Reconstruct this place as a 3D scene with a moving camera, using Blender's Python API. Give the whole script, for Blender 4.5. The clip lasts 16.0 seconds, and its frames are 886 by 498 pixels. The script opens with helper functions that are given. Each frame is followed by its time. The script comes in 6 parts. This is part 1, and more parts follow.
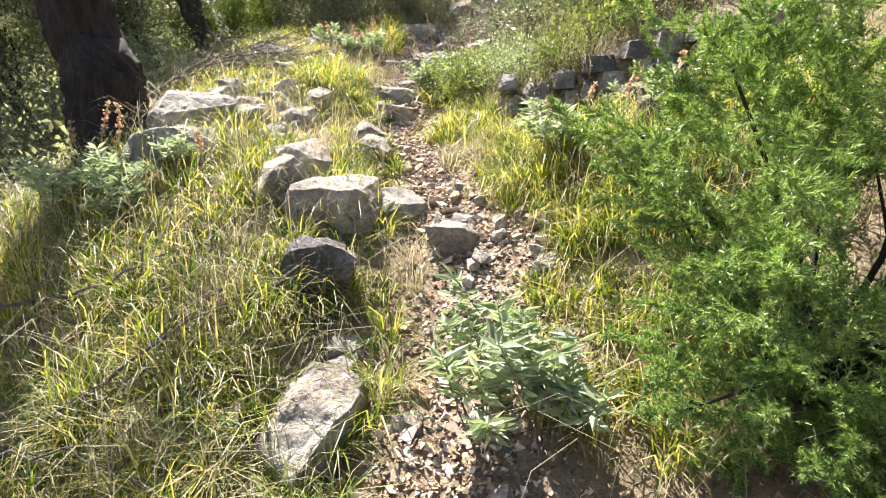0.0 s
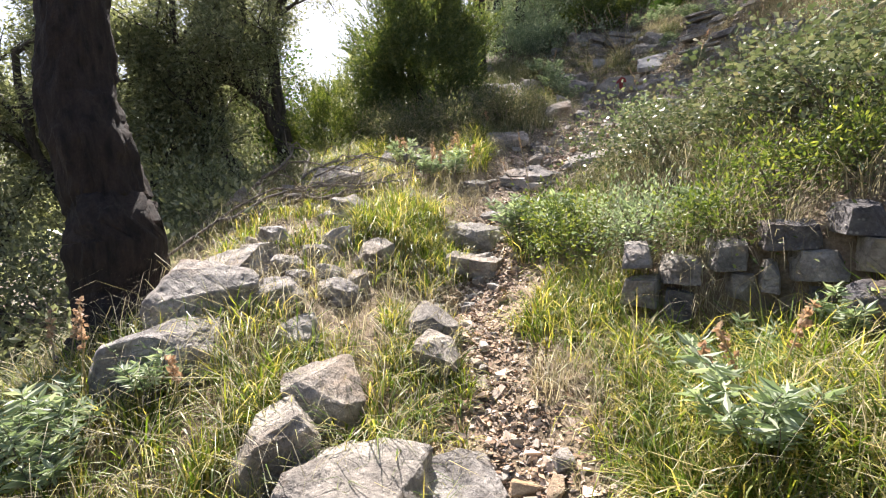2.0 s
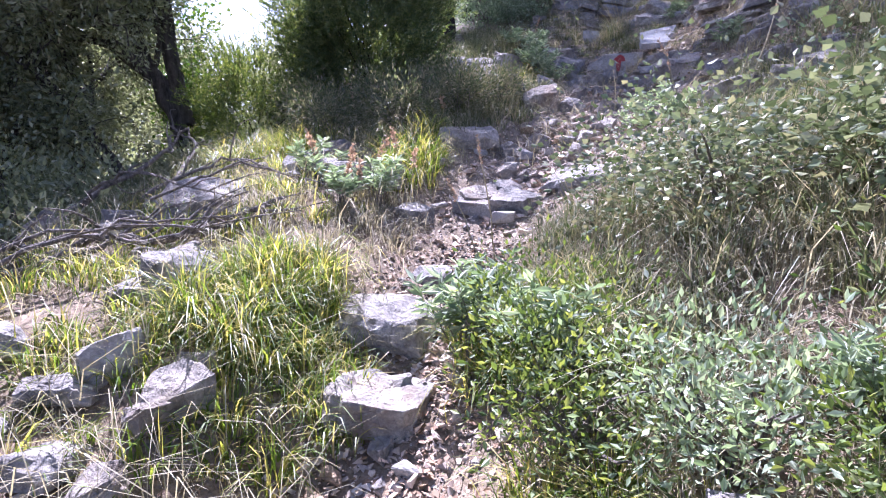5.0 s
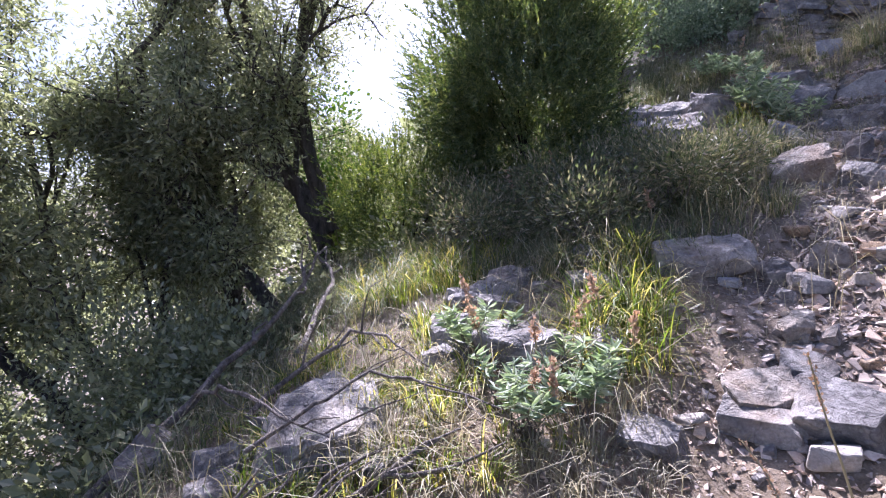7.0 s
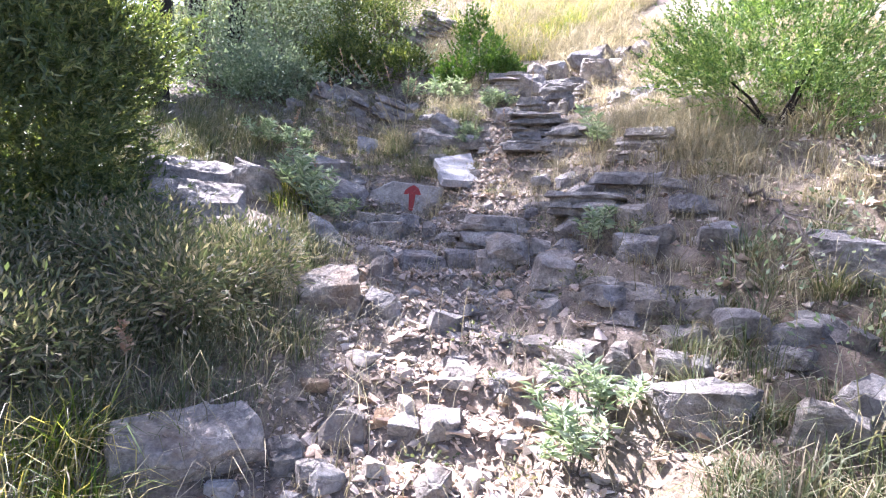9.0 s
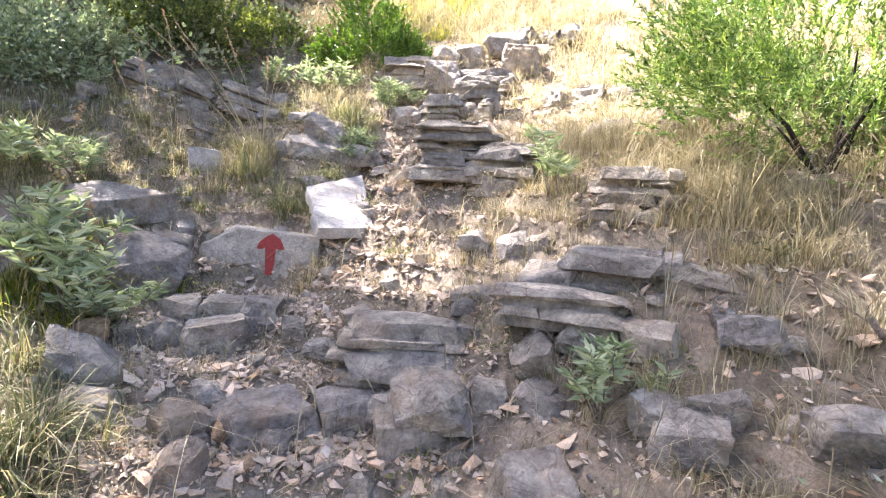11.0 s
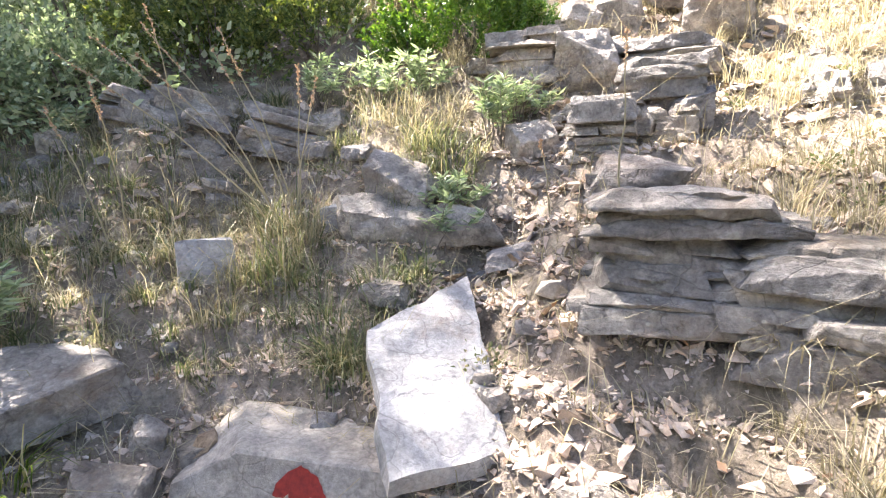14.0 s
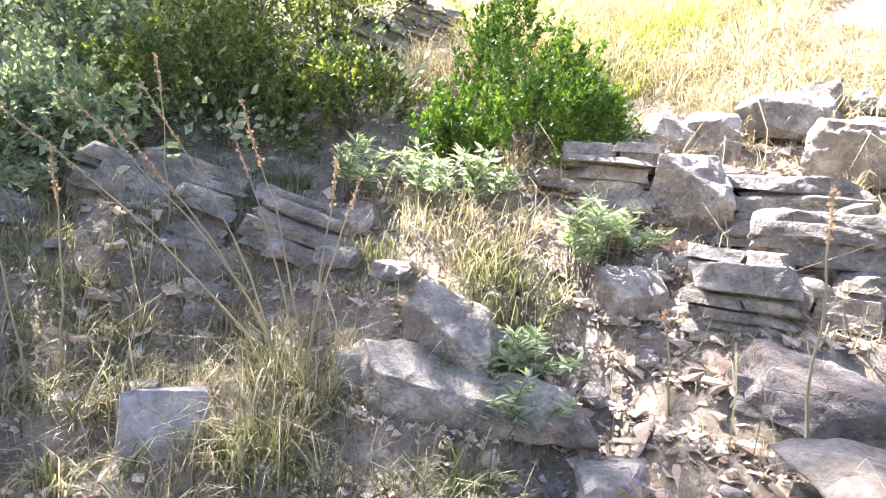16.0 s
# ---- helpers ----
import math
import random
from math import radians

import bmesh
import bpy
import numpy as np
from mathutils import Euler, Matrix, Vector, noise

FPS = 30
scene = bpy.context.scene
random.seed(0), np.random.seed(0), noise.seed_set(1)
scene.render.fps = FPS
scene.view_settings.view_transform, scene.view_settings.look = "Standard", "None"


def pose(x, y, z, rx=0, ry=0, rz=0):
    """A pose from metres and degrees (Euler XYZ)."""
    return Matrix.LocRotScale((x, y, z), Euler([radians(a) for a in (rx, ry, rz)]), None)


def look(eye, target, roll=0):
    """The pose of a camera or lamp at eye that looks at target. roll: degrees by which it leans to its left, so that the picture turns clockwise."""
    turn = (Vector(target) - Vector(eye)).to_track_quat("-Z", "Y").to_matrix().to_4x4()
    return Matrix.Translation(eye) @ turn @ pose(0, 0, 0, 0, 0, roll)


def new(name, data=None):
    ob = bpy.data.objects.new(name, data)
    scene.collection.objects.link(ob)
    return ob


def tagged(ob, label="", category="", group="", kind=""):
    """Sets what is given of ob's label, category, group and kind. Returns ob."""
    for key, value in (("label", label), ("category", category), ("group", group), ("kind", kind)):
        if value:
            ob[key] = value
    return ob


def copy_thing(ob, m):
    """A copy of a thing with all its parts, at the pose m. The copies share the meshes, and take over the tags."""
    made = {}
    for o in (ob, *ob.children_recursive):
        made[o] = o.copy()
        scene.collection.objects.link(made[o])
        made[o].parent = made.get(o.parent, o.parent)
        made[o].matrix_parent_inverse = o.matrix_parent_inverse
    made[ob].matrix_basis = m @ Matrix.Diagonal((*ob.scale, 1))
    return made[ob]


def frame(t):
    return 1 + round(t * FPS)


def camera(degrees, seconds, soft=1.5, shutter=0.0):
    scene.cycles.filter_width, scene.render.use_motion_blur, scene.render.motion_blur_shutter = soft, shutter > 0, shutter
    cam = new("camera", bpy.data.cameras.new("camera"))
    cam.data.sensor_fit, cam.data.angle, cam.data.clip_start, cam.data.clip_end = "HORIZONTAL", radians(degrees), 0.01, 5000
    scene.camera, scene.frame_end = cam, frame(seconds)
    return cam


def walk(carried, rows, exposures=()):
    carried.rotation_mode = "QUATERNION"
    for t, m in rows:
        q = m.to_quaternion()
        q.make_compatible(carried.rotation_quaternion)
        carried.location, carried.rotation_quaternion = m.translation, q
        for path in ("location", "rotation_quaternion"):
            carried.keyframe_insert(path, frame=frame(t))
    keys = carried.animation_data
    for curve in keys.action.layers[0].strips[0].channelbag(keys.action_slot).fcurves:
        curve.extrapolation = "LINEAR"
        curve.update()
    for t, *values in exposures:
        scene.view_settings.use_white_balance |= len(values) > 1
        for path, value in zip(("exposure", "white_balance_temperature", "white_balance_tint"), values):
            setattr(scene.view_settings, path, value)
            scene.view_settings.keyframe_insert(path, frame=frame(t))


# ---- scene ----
cam = camera(82.9, 16.0, soft=1.1)
METRES, EYE, TILT, LEAN, TURN = 11.0, 1.5, -14.0, 0.0, 0.0
ROWS = [
    (0.0, 0.0, 0.0, 0.0, 0.0, -0.0, 0.0),
    (0.5, -0.0038, 0.0253, 0.0118, 2.61, 1.24, 0.39),
    (1.0, -0.0076, 0.0521, 0.0382, 2.8, 1.49, -1.65),
    (1.5, -0.0038, 0.0734, 0.0603, 3.75, 4.4, -2.46),
    (2.0, -0.0017, 0.099, 0.08, 10.1, 7.59, -2.27),
    (2.5, -0.0121, 0.1319, 0.0831, 13.95, 7.05, -1.52),
    (3.0, -0.015, 0.1653, 0.1082, 6.97, 2.59, -1.98),
    (5.5, 0.0045, 0.2608, 0.1718, 7.83, 5.87, -4.04),
    (6.0, -0.0042, 0.2829, 0.196, 21.38, 7.3, -4.24),
    (6.5, -0.0316, 0.3117, 0.2006, 29.47, 7.25, -0.47),
    (7.0, -0.0456, 0.3414, 0.2389, 24.61, 7.33, -1.32),
    (7.5, -0.0352, 0.3625, 0.2611, 6.68, 10.25, -3.43),
    (8.0, -0.0318, 0.384, 0.2692, -1.07, 10.86, -1.93),
    (8.5, -0.0282, 0.4136, 0.2826, -10.93, 10.86, 0.22),
    (9.0, -0.0228, 0.4267, 0.3022, -22.97, 10.43, 0.49),
    (11.5, 0.0498, 0.5719, 0.406, -34.47, 6.91, 3.66),
    (12.0, 0.0553, 0.5956, 0.4206, -28.69, 4.61, 3.96),
    (12.5, 0.0687, 0.6291, 0.4364, -26.54, 3.12, 1.87),
    (13.0, 0.0759, 0.6454, 0.459, -26.8, 2.45, -1.12),
    (13.5, 0.0951, 0.6686, 0.4676, -26.05, 3.06, 1.91),
    (14.0, 0.1049, 0.6837, 0.4867, -23.82, 3.44, 5.79),
    (14.5, 0.0994, 0.71, 0.5004, -22.77, 4.64, 4.29),
    (15.0, 0.1065, 0.7227, 0.5197, -25.28, 5.53, 0.74),
    (15.5, 0.1082, 0.7392, 0.5313, -27.27, 10.57, -0.48),
    (16.0, 0.1059, 0.7461, 0.5278, -25.96, 10.72, -1.28),
]
walk(cam, [(t, pose(0, 0, EYE, TILT, LEAN, TURN) @ pose(METRES * x, METRES * y, METRES * z, 90 + pitch, roll, yaw)) for t, x, y, z, yaw, pitch, roll in ROWS],
     exposures=((0.0, 2.1, 6500, 14), (2.0, 1.7, 6350, 17), (2.6, 1.75, 5600, 29), (5.3, 2.15, 5150, 36), (6.4, 1.9, 5250, 35), (7.5, 2.05, 5350, 33), (9.2, 2.85, 5550, 29), (11.3, 3.3, 6550, 22), (13.5, 3.2, 6500, 19), (16.0, 3.45, 6150, 22)))

# ---- light: sun ahead and to the left, high over the slope, under a clear sky ----
SUN_AZ, SUN_EL = -27.0, 52.0
world = bpy.data.worlds.new("sky")
scene.world = world
world.use_nodes = True
wn = world.node_tree
sky = wn.nodes.new("ShaderNodeTexSky")
sky.sky_type, sky.sun_disc = "NISHITA", False
sky.sun_elevation, sky.sun_rotation = radians(SUN_EL), radians(SUN_AZ)
sky.dust_density, sky.air_density = 3.0, 1.0
wn.links.new(sky.outputs[0], wn.nodes["Background"].inputs[0])
wn.nodes["Background"].inputs[1].default_value = 0.056
sun_data = bpy.data.lights.new("sun", "SUN")
sun_data.energy, sun_data.angle, sun_data.color = 5.0, radians(0.6), (1.0, 0.93, 0.82)
sun = new("sun", sun_data)
az, el = radians(SUN_AZ), radians(SUN_EL)
sun_way = Vector((math.sin(az) * math.cos(el), math.cos(az) * math.cos(el), math.sin(el)))
sun.matrix_world = look((0, 0, 30), Vector((0, 0, 30)) - sun_way)


# ---- materials ----
def mat_new(name):
    m = bpy.data.materials.new(name)
    m.use_nodes = True
    nt = m.node_tree
    return m, nt, nt.nodes["Principled BSDF"]


def nd(nt, kind, **values):
    n = nt.nodes.new(kind)
    for key, value in values.items():
        n.inputs[key].default_value = value
    return n


def ramp(nt, source, *stops):
    r = nt.nodes.new("ShaderNodeValToRGB")
    el_ = r.color_ramp.elements
    while len(el_) < len(stops):
        el_.new(0.5)
    for e, (p, c) in zip(el_, stops):
        e.position, e.color = p, (*c, 1)
    nt.links.new(source, r.inputs[0])
    return r.outputs[0]


def mixed(nt, fac, a, b, mode="MIX"):
    m = nt.nodes.new("ShaderNodeMix")
    m.data_type, m.blend_type = "RGBA", mode
    for socket, v in ((m.inputs[0], fac), (m.inputs[6], a), (m.inputs[7], b)):
        if isinstance(v, (int, float)):
            socket.default_value = v
        elif isinstance(v, tuple):
            socket.default_value = (*v, 1)
        else:
            nt.links.new(v, socket)
    return m.outputs[2]


def noise_of(nt, coords, scale, detail=6.0, rough=0.6, stretch=None):
    src = coords
    if stretch:
        mp = nt.nodes.new("ShaderNodeMapping")
        mp.inputs["Scale"].default_value = stretch
        nt.links.new(coords, mp.inputs[0])
        src = mp.outputs[0]
    n = nd(nt, "ShaderNodeTexNoise", Scale=scale, Detail=detail, Roughness=rough)
    nt.links.new(src, n.inputs["Vector"])
    return n.outputs[0]


def rock_material(name, low, mid, high, lichen=0.35, warm=(0.30, 0.21, 0.13), layered=0.0, pitted=0.6):
    m, nt, b = mat_new(name)
    co = nt.nodes.new("ShaderNodeNewGeometry").outputs["Position"]
    info = nt.nodes.new("ShaderNodeObjectInfo").outputs["Random"]
    big = noise_of(nt, co, 5.0, 8, 0.62)
    fine = noise_of(nt, co, 60.0, 8, 0.7)
    col = ramp(nt, big, (0.3, low), (0.5, mid), (0.72, high))
    col = mixed(nt, 0.45, col, ramp(nt, fine, (0.3, (0.15, 0.15, 0.15)), (0.7, (0.85, 0.85, 0.85))), "OVERLAY")
    mid_n = noise_of(nt, co, 11.0, 9, 0.72)
    col = mixed(nt, 0.3 + 0.5 * pitted, col, ramp(nt, mid_n, (0.32, (0.12, 0.12, 0.13)), (0.5, (0.5, 0.5, 0.5)), (0.68, (0.9, 0.89, 0.86))), "OVERLAY")
    pits = ramp(nt, noise_of(nt, co, 24.0, 6, 0.65), (0.3, (0.3, 0.28, 0.26)), (0.4, (1, 1, 1)))
    col = mixed(nt, pitted, col, pits, "MULTIPLY")
    # rusty and earthy stains
    stain = ramp(nt, noise_of(nt, co, 2.3, 5, 0.7), (0.52, (0, 0, 0)), (0.72, (1, 1, 1)))
    col = mixed(nt, stain, col, mixed(nt, 0.6, col, warm))
    # pale lichen spots
    vo = nd(nt, "ShaderNodeTexVoronoi", Scale=38.0)
    nt.links.new(co, vo.inputs["Vector"])
    spots = ramp(nt, vo.outputs["Distance"], (0.18, (1, 1, 1)), (0.3, (0, 0, 0)))
    patch = ramp(nt, noise_of(nt, co, 7.0, 4, 0.6), (0.5, (0, 0, 0)), (0.62, (1, 1, 1)))
    mask = mixed(nt, 1.0, spots, patch, "MULTIPLY")
    mask = mixed(nt, 1.0, mask, (lichen, lichen, lichen), "MULTIPLY")
    col = mixed(nt, mask, col, (0.46, 0.46, 0.40))
    # dark weather streaks in the cracks
    crack = nd(nt, "ShaderNodeTexVoronoi", Scale=4.5)
    crack.feature = "DISTANCE_TO_EDGE"
    wob = mixed(nt, 0.3, co, nt_noise_color(nt, co, 5.0), "ADD")
    nt.links.new(wob, crack.inputs["Vector"])
    line = ramp(nt, crack.outputs["Distance"], (0.0, (0.22, 0.2, 0.18)), (0.022, (1, 1, 1)))
    col = mixed(nt, 0.35, col, line, "MULTIPLY")
    tint = ramp(nt, info, (0.0, (0.78, 0.78, 0.80)), (0.5, (1.0, 0.98, 0.95)), (1.0, (1.12, 1.04, 0.92)))
    col = mixed(nt, 0.8, col, tint, "MULTIPLY")
    nt.links.new(col, b.inputs["Base Color"])
    b.inputs["Roughness"].default_value = 0.82
    h = mixed(nt, 0.5, fine, line, "MULTIPLY")
    h = mixed(nt, 0.9, h, mid_n, "ADD")
    h = mixed(nt, pitted, h, pits, "ADD")
    if layered:
        h = mixed(nt, layered, h, noise_of(nt, co, 9.0, 6, 0.7, (0.6, 0.6, 7.0)), "ADD")
    bump = nd(nt, "ShaderNodeBump", Strength=0.3 + 0.8 * pitted, Distance=0.03)
    nt.links.new(h, bump.inputs["Height"])
    nt.links.new(bump.outputs[0], b.inputs["Normal"])
    return m


def nt_noise_color(nt, co, scale):
    n = nd(nt, "ShaderNodeTexNoise", Scale=scale, Detail=3.0)
    nt.links.new(co, n.inputs["Vector"])
    return n.outputs[1]


M_LIME = rock_material("limestone", (0.14, 0.13, 0.12), (0.29, 0.275, 0.255), (0.50, 0.475, 0.44))
# own colour of the dark rocks; on wall stones it stands in for shade
M_DARK = rock_material("weathered_or_shaded_stone", (0.05, 0.048, 0.05), (0.12, 0.115, 0.12), (0.26, 0.255, 0.26), 0.5)
M_SLATE = rock_material("grey_slate", (0.21, 0.22, 0.23), (0.29, 0.30, 0.315), (0.36, 0.37, 0.38), 0.1, pitted=0.1)
M_STRATA = rock_material("layered_limestone", (0.12, 0.113, 0.10), (0.29, 0.272, 0.245), (0.50, 0.475, 0.42), 0.6, (0.27, 0.19, 0.12), 0.7)
M_OCHRE = rock_material("ochre_stone", (0.25, 0.17, 0.10), (0.38, 0.28, 0.18), (0.48, 0.38, 0.27), 0.1)
M_PALE = rock_material("pale_limestone", (0.26, 0.25, 0.23), (0.36, 0.345, 0.315), (0.45, 0.43, 0.39), 0.15, pitted=0.3)


def ground_material():
    m, nt, b = mat_new("stony_soil")
    co = nt.nodes.new("ShaderNodeNewGeometry").outputs["Position"]
    big = noise_of(nt, co, 1.3, 8, 0.65)
    mid = noise_of(nt, co, 9.0, 8, 0.7)
    fine = noise_of(nt, co, 75.0, 8, 0.75)
    col = ramp(nt, mid, (0.3, (0.06, 0.043, 0.027)), (0.5, (0.21, 0.155, 0.105)), (0.72, (0.40, 0.315, 0.225)))
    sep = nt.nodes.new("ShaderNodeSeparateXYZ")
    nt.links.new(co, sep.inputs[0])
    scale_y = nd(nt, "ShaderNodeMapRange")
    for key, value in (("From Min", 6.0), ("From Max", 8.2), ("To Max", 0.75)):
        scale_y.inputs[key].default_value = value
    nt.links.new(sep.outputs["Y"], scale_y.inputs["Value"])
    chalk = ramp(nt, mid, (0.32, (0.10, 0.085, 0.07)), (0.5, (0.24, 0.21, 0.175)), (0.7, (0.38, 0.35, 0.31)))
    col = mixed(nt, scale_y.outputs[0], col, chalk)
    moss = ramp(nt, big, (0.42, (0, 0, 0)), (0.62, (1, 1, 1)))
    col = mixed(nt, moss, col, mixed(nt, 0.4, col, (0.11, 0.10, 0.05)))
    col = mixed(nt, 0.7, col, ramp(nt, fine, (0.28, (0.12, 0.12, 0.12)), (0.72, (0.9, 0.88, 0.85))), "OVERLAY")
    peb = nd(nt, "ShaderNodeTexVoronoi", Scale=85.0, Randomness=1.0)
    nt.links.new(co, peb.inputs["Vector"])
    chip = ramp(nt, peb.outputs["Color"], (0.55, (0, 0, 0)), (0.6, (1, 1, 1)))
    col = mixed(nt, chip, col, mixed(nt, 0.22, col, (0.30, 0.25, 0.20)))
    nt.links.new(col, b.inputs["Base Color"])
    b.inputs["Roughness"].default_value = 0.95
    h = mixed(nt, 0.9, chip, fine, "ADD")
    h = mixed(nt, 0.6, h, mid, "ADD")
    bump = nd(nt, "ShaderNodeBump", Strength=0.7, Distance=0.02)
    nt.links.new(h, bump.inputs["Height"])
    nt.links.new(bump.outputs[0], b.inputs["Normal"])
    return m


def leaf_material(name, stops, gloss=0.45, through_=0.5, thru_tint=(1.5, 1.5, 0.5)):
    """Thin leaves: each blade its own tone, light coming through."""
    m, nt, b = mat_new(name)
    geo = nt.nodes.new("ShaderNodeNewGeometry")
    col = ramp(nt, geo.outputs["Random Per Island"], *stops)
    big = noise_of(nt, geo.outputs["Position"], 2.2, 4, 0.6)
    col = mixed(nt, 0.65, col, ramp(nt, big, (0.3, (0.68, 0.70, 0.7)), (0.7, (1.25, 1.2, 1.0))), "MULTIPLY")
    nt.links.new(col, b.inputs["Base Color"])
    b.inputs["Roughness"].default_value = gloss
    b.inputs["Specular IOR Level"].default_value = 0.4
    tr = nt.nodes.new("ShaderNodeBsdfTranslucent")
    nt.links.new(mixed(nt, 1.0, col, thru_tint, "MULTIPLY"), tr.inputs[0])
    mx = nt.nodes.new("ShaderNodeMixShader")
    mx.inputs[0].default_value = through_
    nt.links.new(b.outputs[0], mx.inputs[1])
    nt.links.new(tr.outputs[0], mx.inputs[2])
    nt.links.new(mx.outputs[0], nt.nodes["Material Output"].inputs[0])
    return m


def bark_material(name, low, high, scale=14.0):
    m, nt, b = mat_new(name)
    co = nt.nodes.new("ShaderNodeNewGeometry").outputs["Position"]
    plates = noise_of(nt, co, scale, 8, 0.7, (1.0, 1.0, 0.25))
    fine = noise_of(nt, co, 80.0, 6, 0.7)
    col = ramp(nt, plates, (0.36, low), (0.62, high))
    col = mixed(nt, 0.5, col, ramp(nt, fine, (0.3, (0.2, 0.2, 0.2)), (0.7, (0.8, 0.8, 0.8))), "OVERLAY")
    nt.links.new(col, b.inputs["Base Color"])
    b.inputs["Roughness"].default_value = 0.9
    bump = nd(nt, "ShaderNodeBump", Strength=1.0, Distance=0.05)
    nt.links.new(mixed(nt, 0.3, plates, fine, "ADD"), bump.inputs["Height"])
    nt.links.new(bump.outputs[0], b.inputs["Normal"])
    return m


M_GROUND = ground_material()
M_GRASS = leaf_material("green_grass", ((0.0, (0.05, 0.09, 0.018)), (0.4, (0.13, 0.20, 0.035)), (0.65, (0.28, 0.30, 0.085)), (0.85, (0.50, 0.43, 0.22)), (1.0, (0.58, 0.50, 0.31))), 0.4, 0.5)
M_DRY = leaf_material("dry_grass", ((0.0, (0.18, 0.165, 0.10)), (0.5, (0.37, 0.335, 0.23)), (1.0, (0.54, 0.50, 0.38))), 0.6, 0.4, (1.08, 1.04, 0.88))
M_OLIVEGRASS = leaf_material("shaded_grass", ((0.0, (0.08, 0.11, 0.05)), (0.5, (0.17, 0.19, 0.10)), (0.75, (0.28, 0.26, 0.17)), (1.0, (0.46, 0.40, 0.29))), 0.5, 0.35, (1.15, 1.2, 0.8))
M_JUNI = leaf_material("juniper_needles", ((0.0, (0.05, 0.12, 0.035)), (0.5, (0.17, 0.29, 0.08)), (1.0, (0.40, 0.50, 0.20))), 0.4, 0.24, (1.4, 1.4, 0.7))
M_JUNIDARK = leaf_material("dark_juniper_needles", ((0.0, (0.065, 0.105, 0.055)), (0.6, (0.13, 0.18, 0.09)), (1.0, (0.28, 0.31, 0.16))), 0.5, 0.35)
M_SHRUB = leaf_material("dull_juniper_needles", ((0.0, (0.05, 0.085, 0.03)), (0.6, (0.13, 0.18, 0.065)), (1.0, (0.29, 0.32, 0.13))), 0.5, 0.35)
M_SAGE = leaf_material("grey_green_leaves", ((0.0, (0.17, 0.23, 0.14)), (0.6, (0.33, 0.40, 0.29)), (1.0, (0.50, 0.54, 0.44))), 0.5, 0.35, (1.2, 1.3, 0.8))
M_BRAMBLE = leaf_material("glossy_bramble_leaves", ((0.0, (0.09, 0.12, 0.06)), (0.6, (0.18, 0.22, 0.13)), (0.88, (0.30, 0.32, 0.22)), (1.0, (0.40, 0.36, 0.24))), 0.2, 0.2, (1.1, 1.15, 0.8))
M_MASTIC = leaf_material("mastic_leaves", ((0.0, (0.04, 0.10, 0.015)), (0.6, (0.09, 0.19, 0.03)), (1.0, (0.19, 0.28, 0.065))), 0.38, 0.22)
M_OLIVE = leaf_material("olive_leaves", ((0.0, (0.14, 0.165, 0.10)), (0.6, (0.25, 0.28, 0.18)), (1.0, (0.42, 0.44, 0.33))), 0.38, 0.42, (1.3, 1.3, 0.85))
M_SEED = leaf_material("dry_seed_heads", ((0.0, (0.30, 0.21, 0.14)), (0.5, (0.46, 0.34, 0.25)), (1.0, (0.60, 0.50, 0.40))), 0.7, 0.4, (1.2, 1.0, 0.8))
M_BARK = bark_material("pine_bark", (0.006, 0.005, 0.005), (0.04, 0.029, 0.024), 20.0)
M_OBARK = bark_material("olive_bark", (0.03, 0.026, 0.023), (0.12, 0.105, 0.09), 22.0)
M_TWIG = bark_material("dead_wood", (0.10, 0.085, 0.07), (0.30, 0.26, 0.22), 30.0)
m_red, nt_, b_ = mat_new("red_paint")
co_ = nt_.nodes.new("ShaderNodeNewGeometry").outputs["Position"]
nt_.links.new(ramp(nt_, noise_of(nt_, co_, 45, 8, 0.7), (0.3, (0.16, 0.012, 0.010)), (0.7, (0.36, 0.032, 0.022))), b_.inputs[0])
b_.inputs["Roughness"].default_value = 0.6
M_RED = m_red

# ---- the slope: heights at stations up the hill (y), each a section across it (x) ----
XS = np.array((-9, -6, -4, -2.5, -1.2, 0, 1.2, 2.5, 4, 7.0))
SECTIONS = {
    -3: (-4, -2.87, -2.21, -1.94, -1.69, -1.3, -0.77, -0, 0.88, 2.56),
    0: (-3.13, -1.94, -1.15, -0.64, -0.4, -0.18, 0.15, 1.1, 1.98, 3.5),
    2: (-2.56, -1.33, -0.43, 0.37, 0.73, 0.66, 1.16, 2.01, 2.79, 4.15),
    4: (-2.01, -0.64, 0.4, 1.38, 1.56, 1.41, 2.04, 2.78, 3.49, 4.86),
    6: (-1.52, 0, 1.26, 2.17, 2.26, 2.02, 2.6, 3.37, 4.12, 5.74),
    8: (-0.87, 0.62, 2.12, 2.64, 2.83, 2.93, 3.15, 4.16, 4.99, 6.71),
    10: (0.01, 1.48, 2.64, 3.23, 3.55, 3.74, 3.81, 4.57, 5.42, 7.64),
    12: (0.81, 2.31, 3.35, 4, 4.43, 4.8, 5.08, 5.5, 6.22, 8.32),
    15: (2, 3.58, 4.62, 5.36, 6.02, 6.59, 6.94, 7.29, 7.9, 9.3),
}
YS = np.array(sorted(SECTIONS), float)
GRID = np.array([SECTIONS[y] for y in sorted(SECTIONS)])


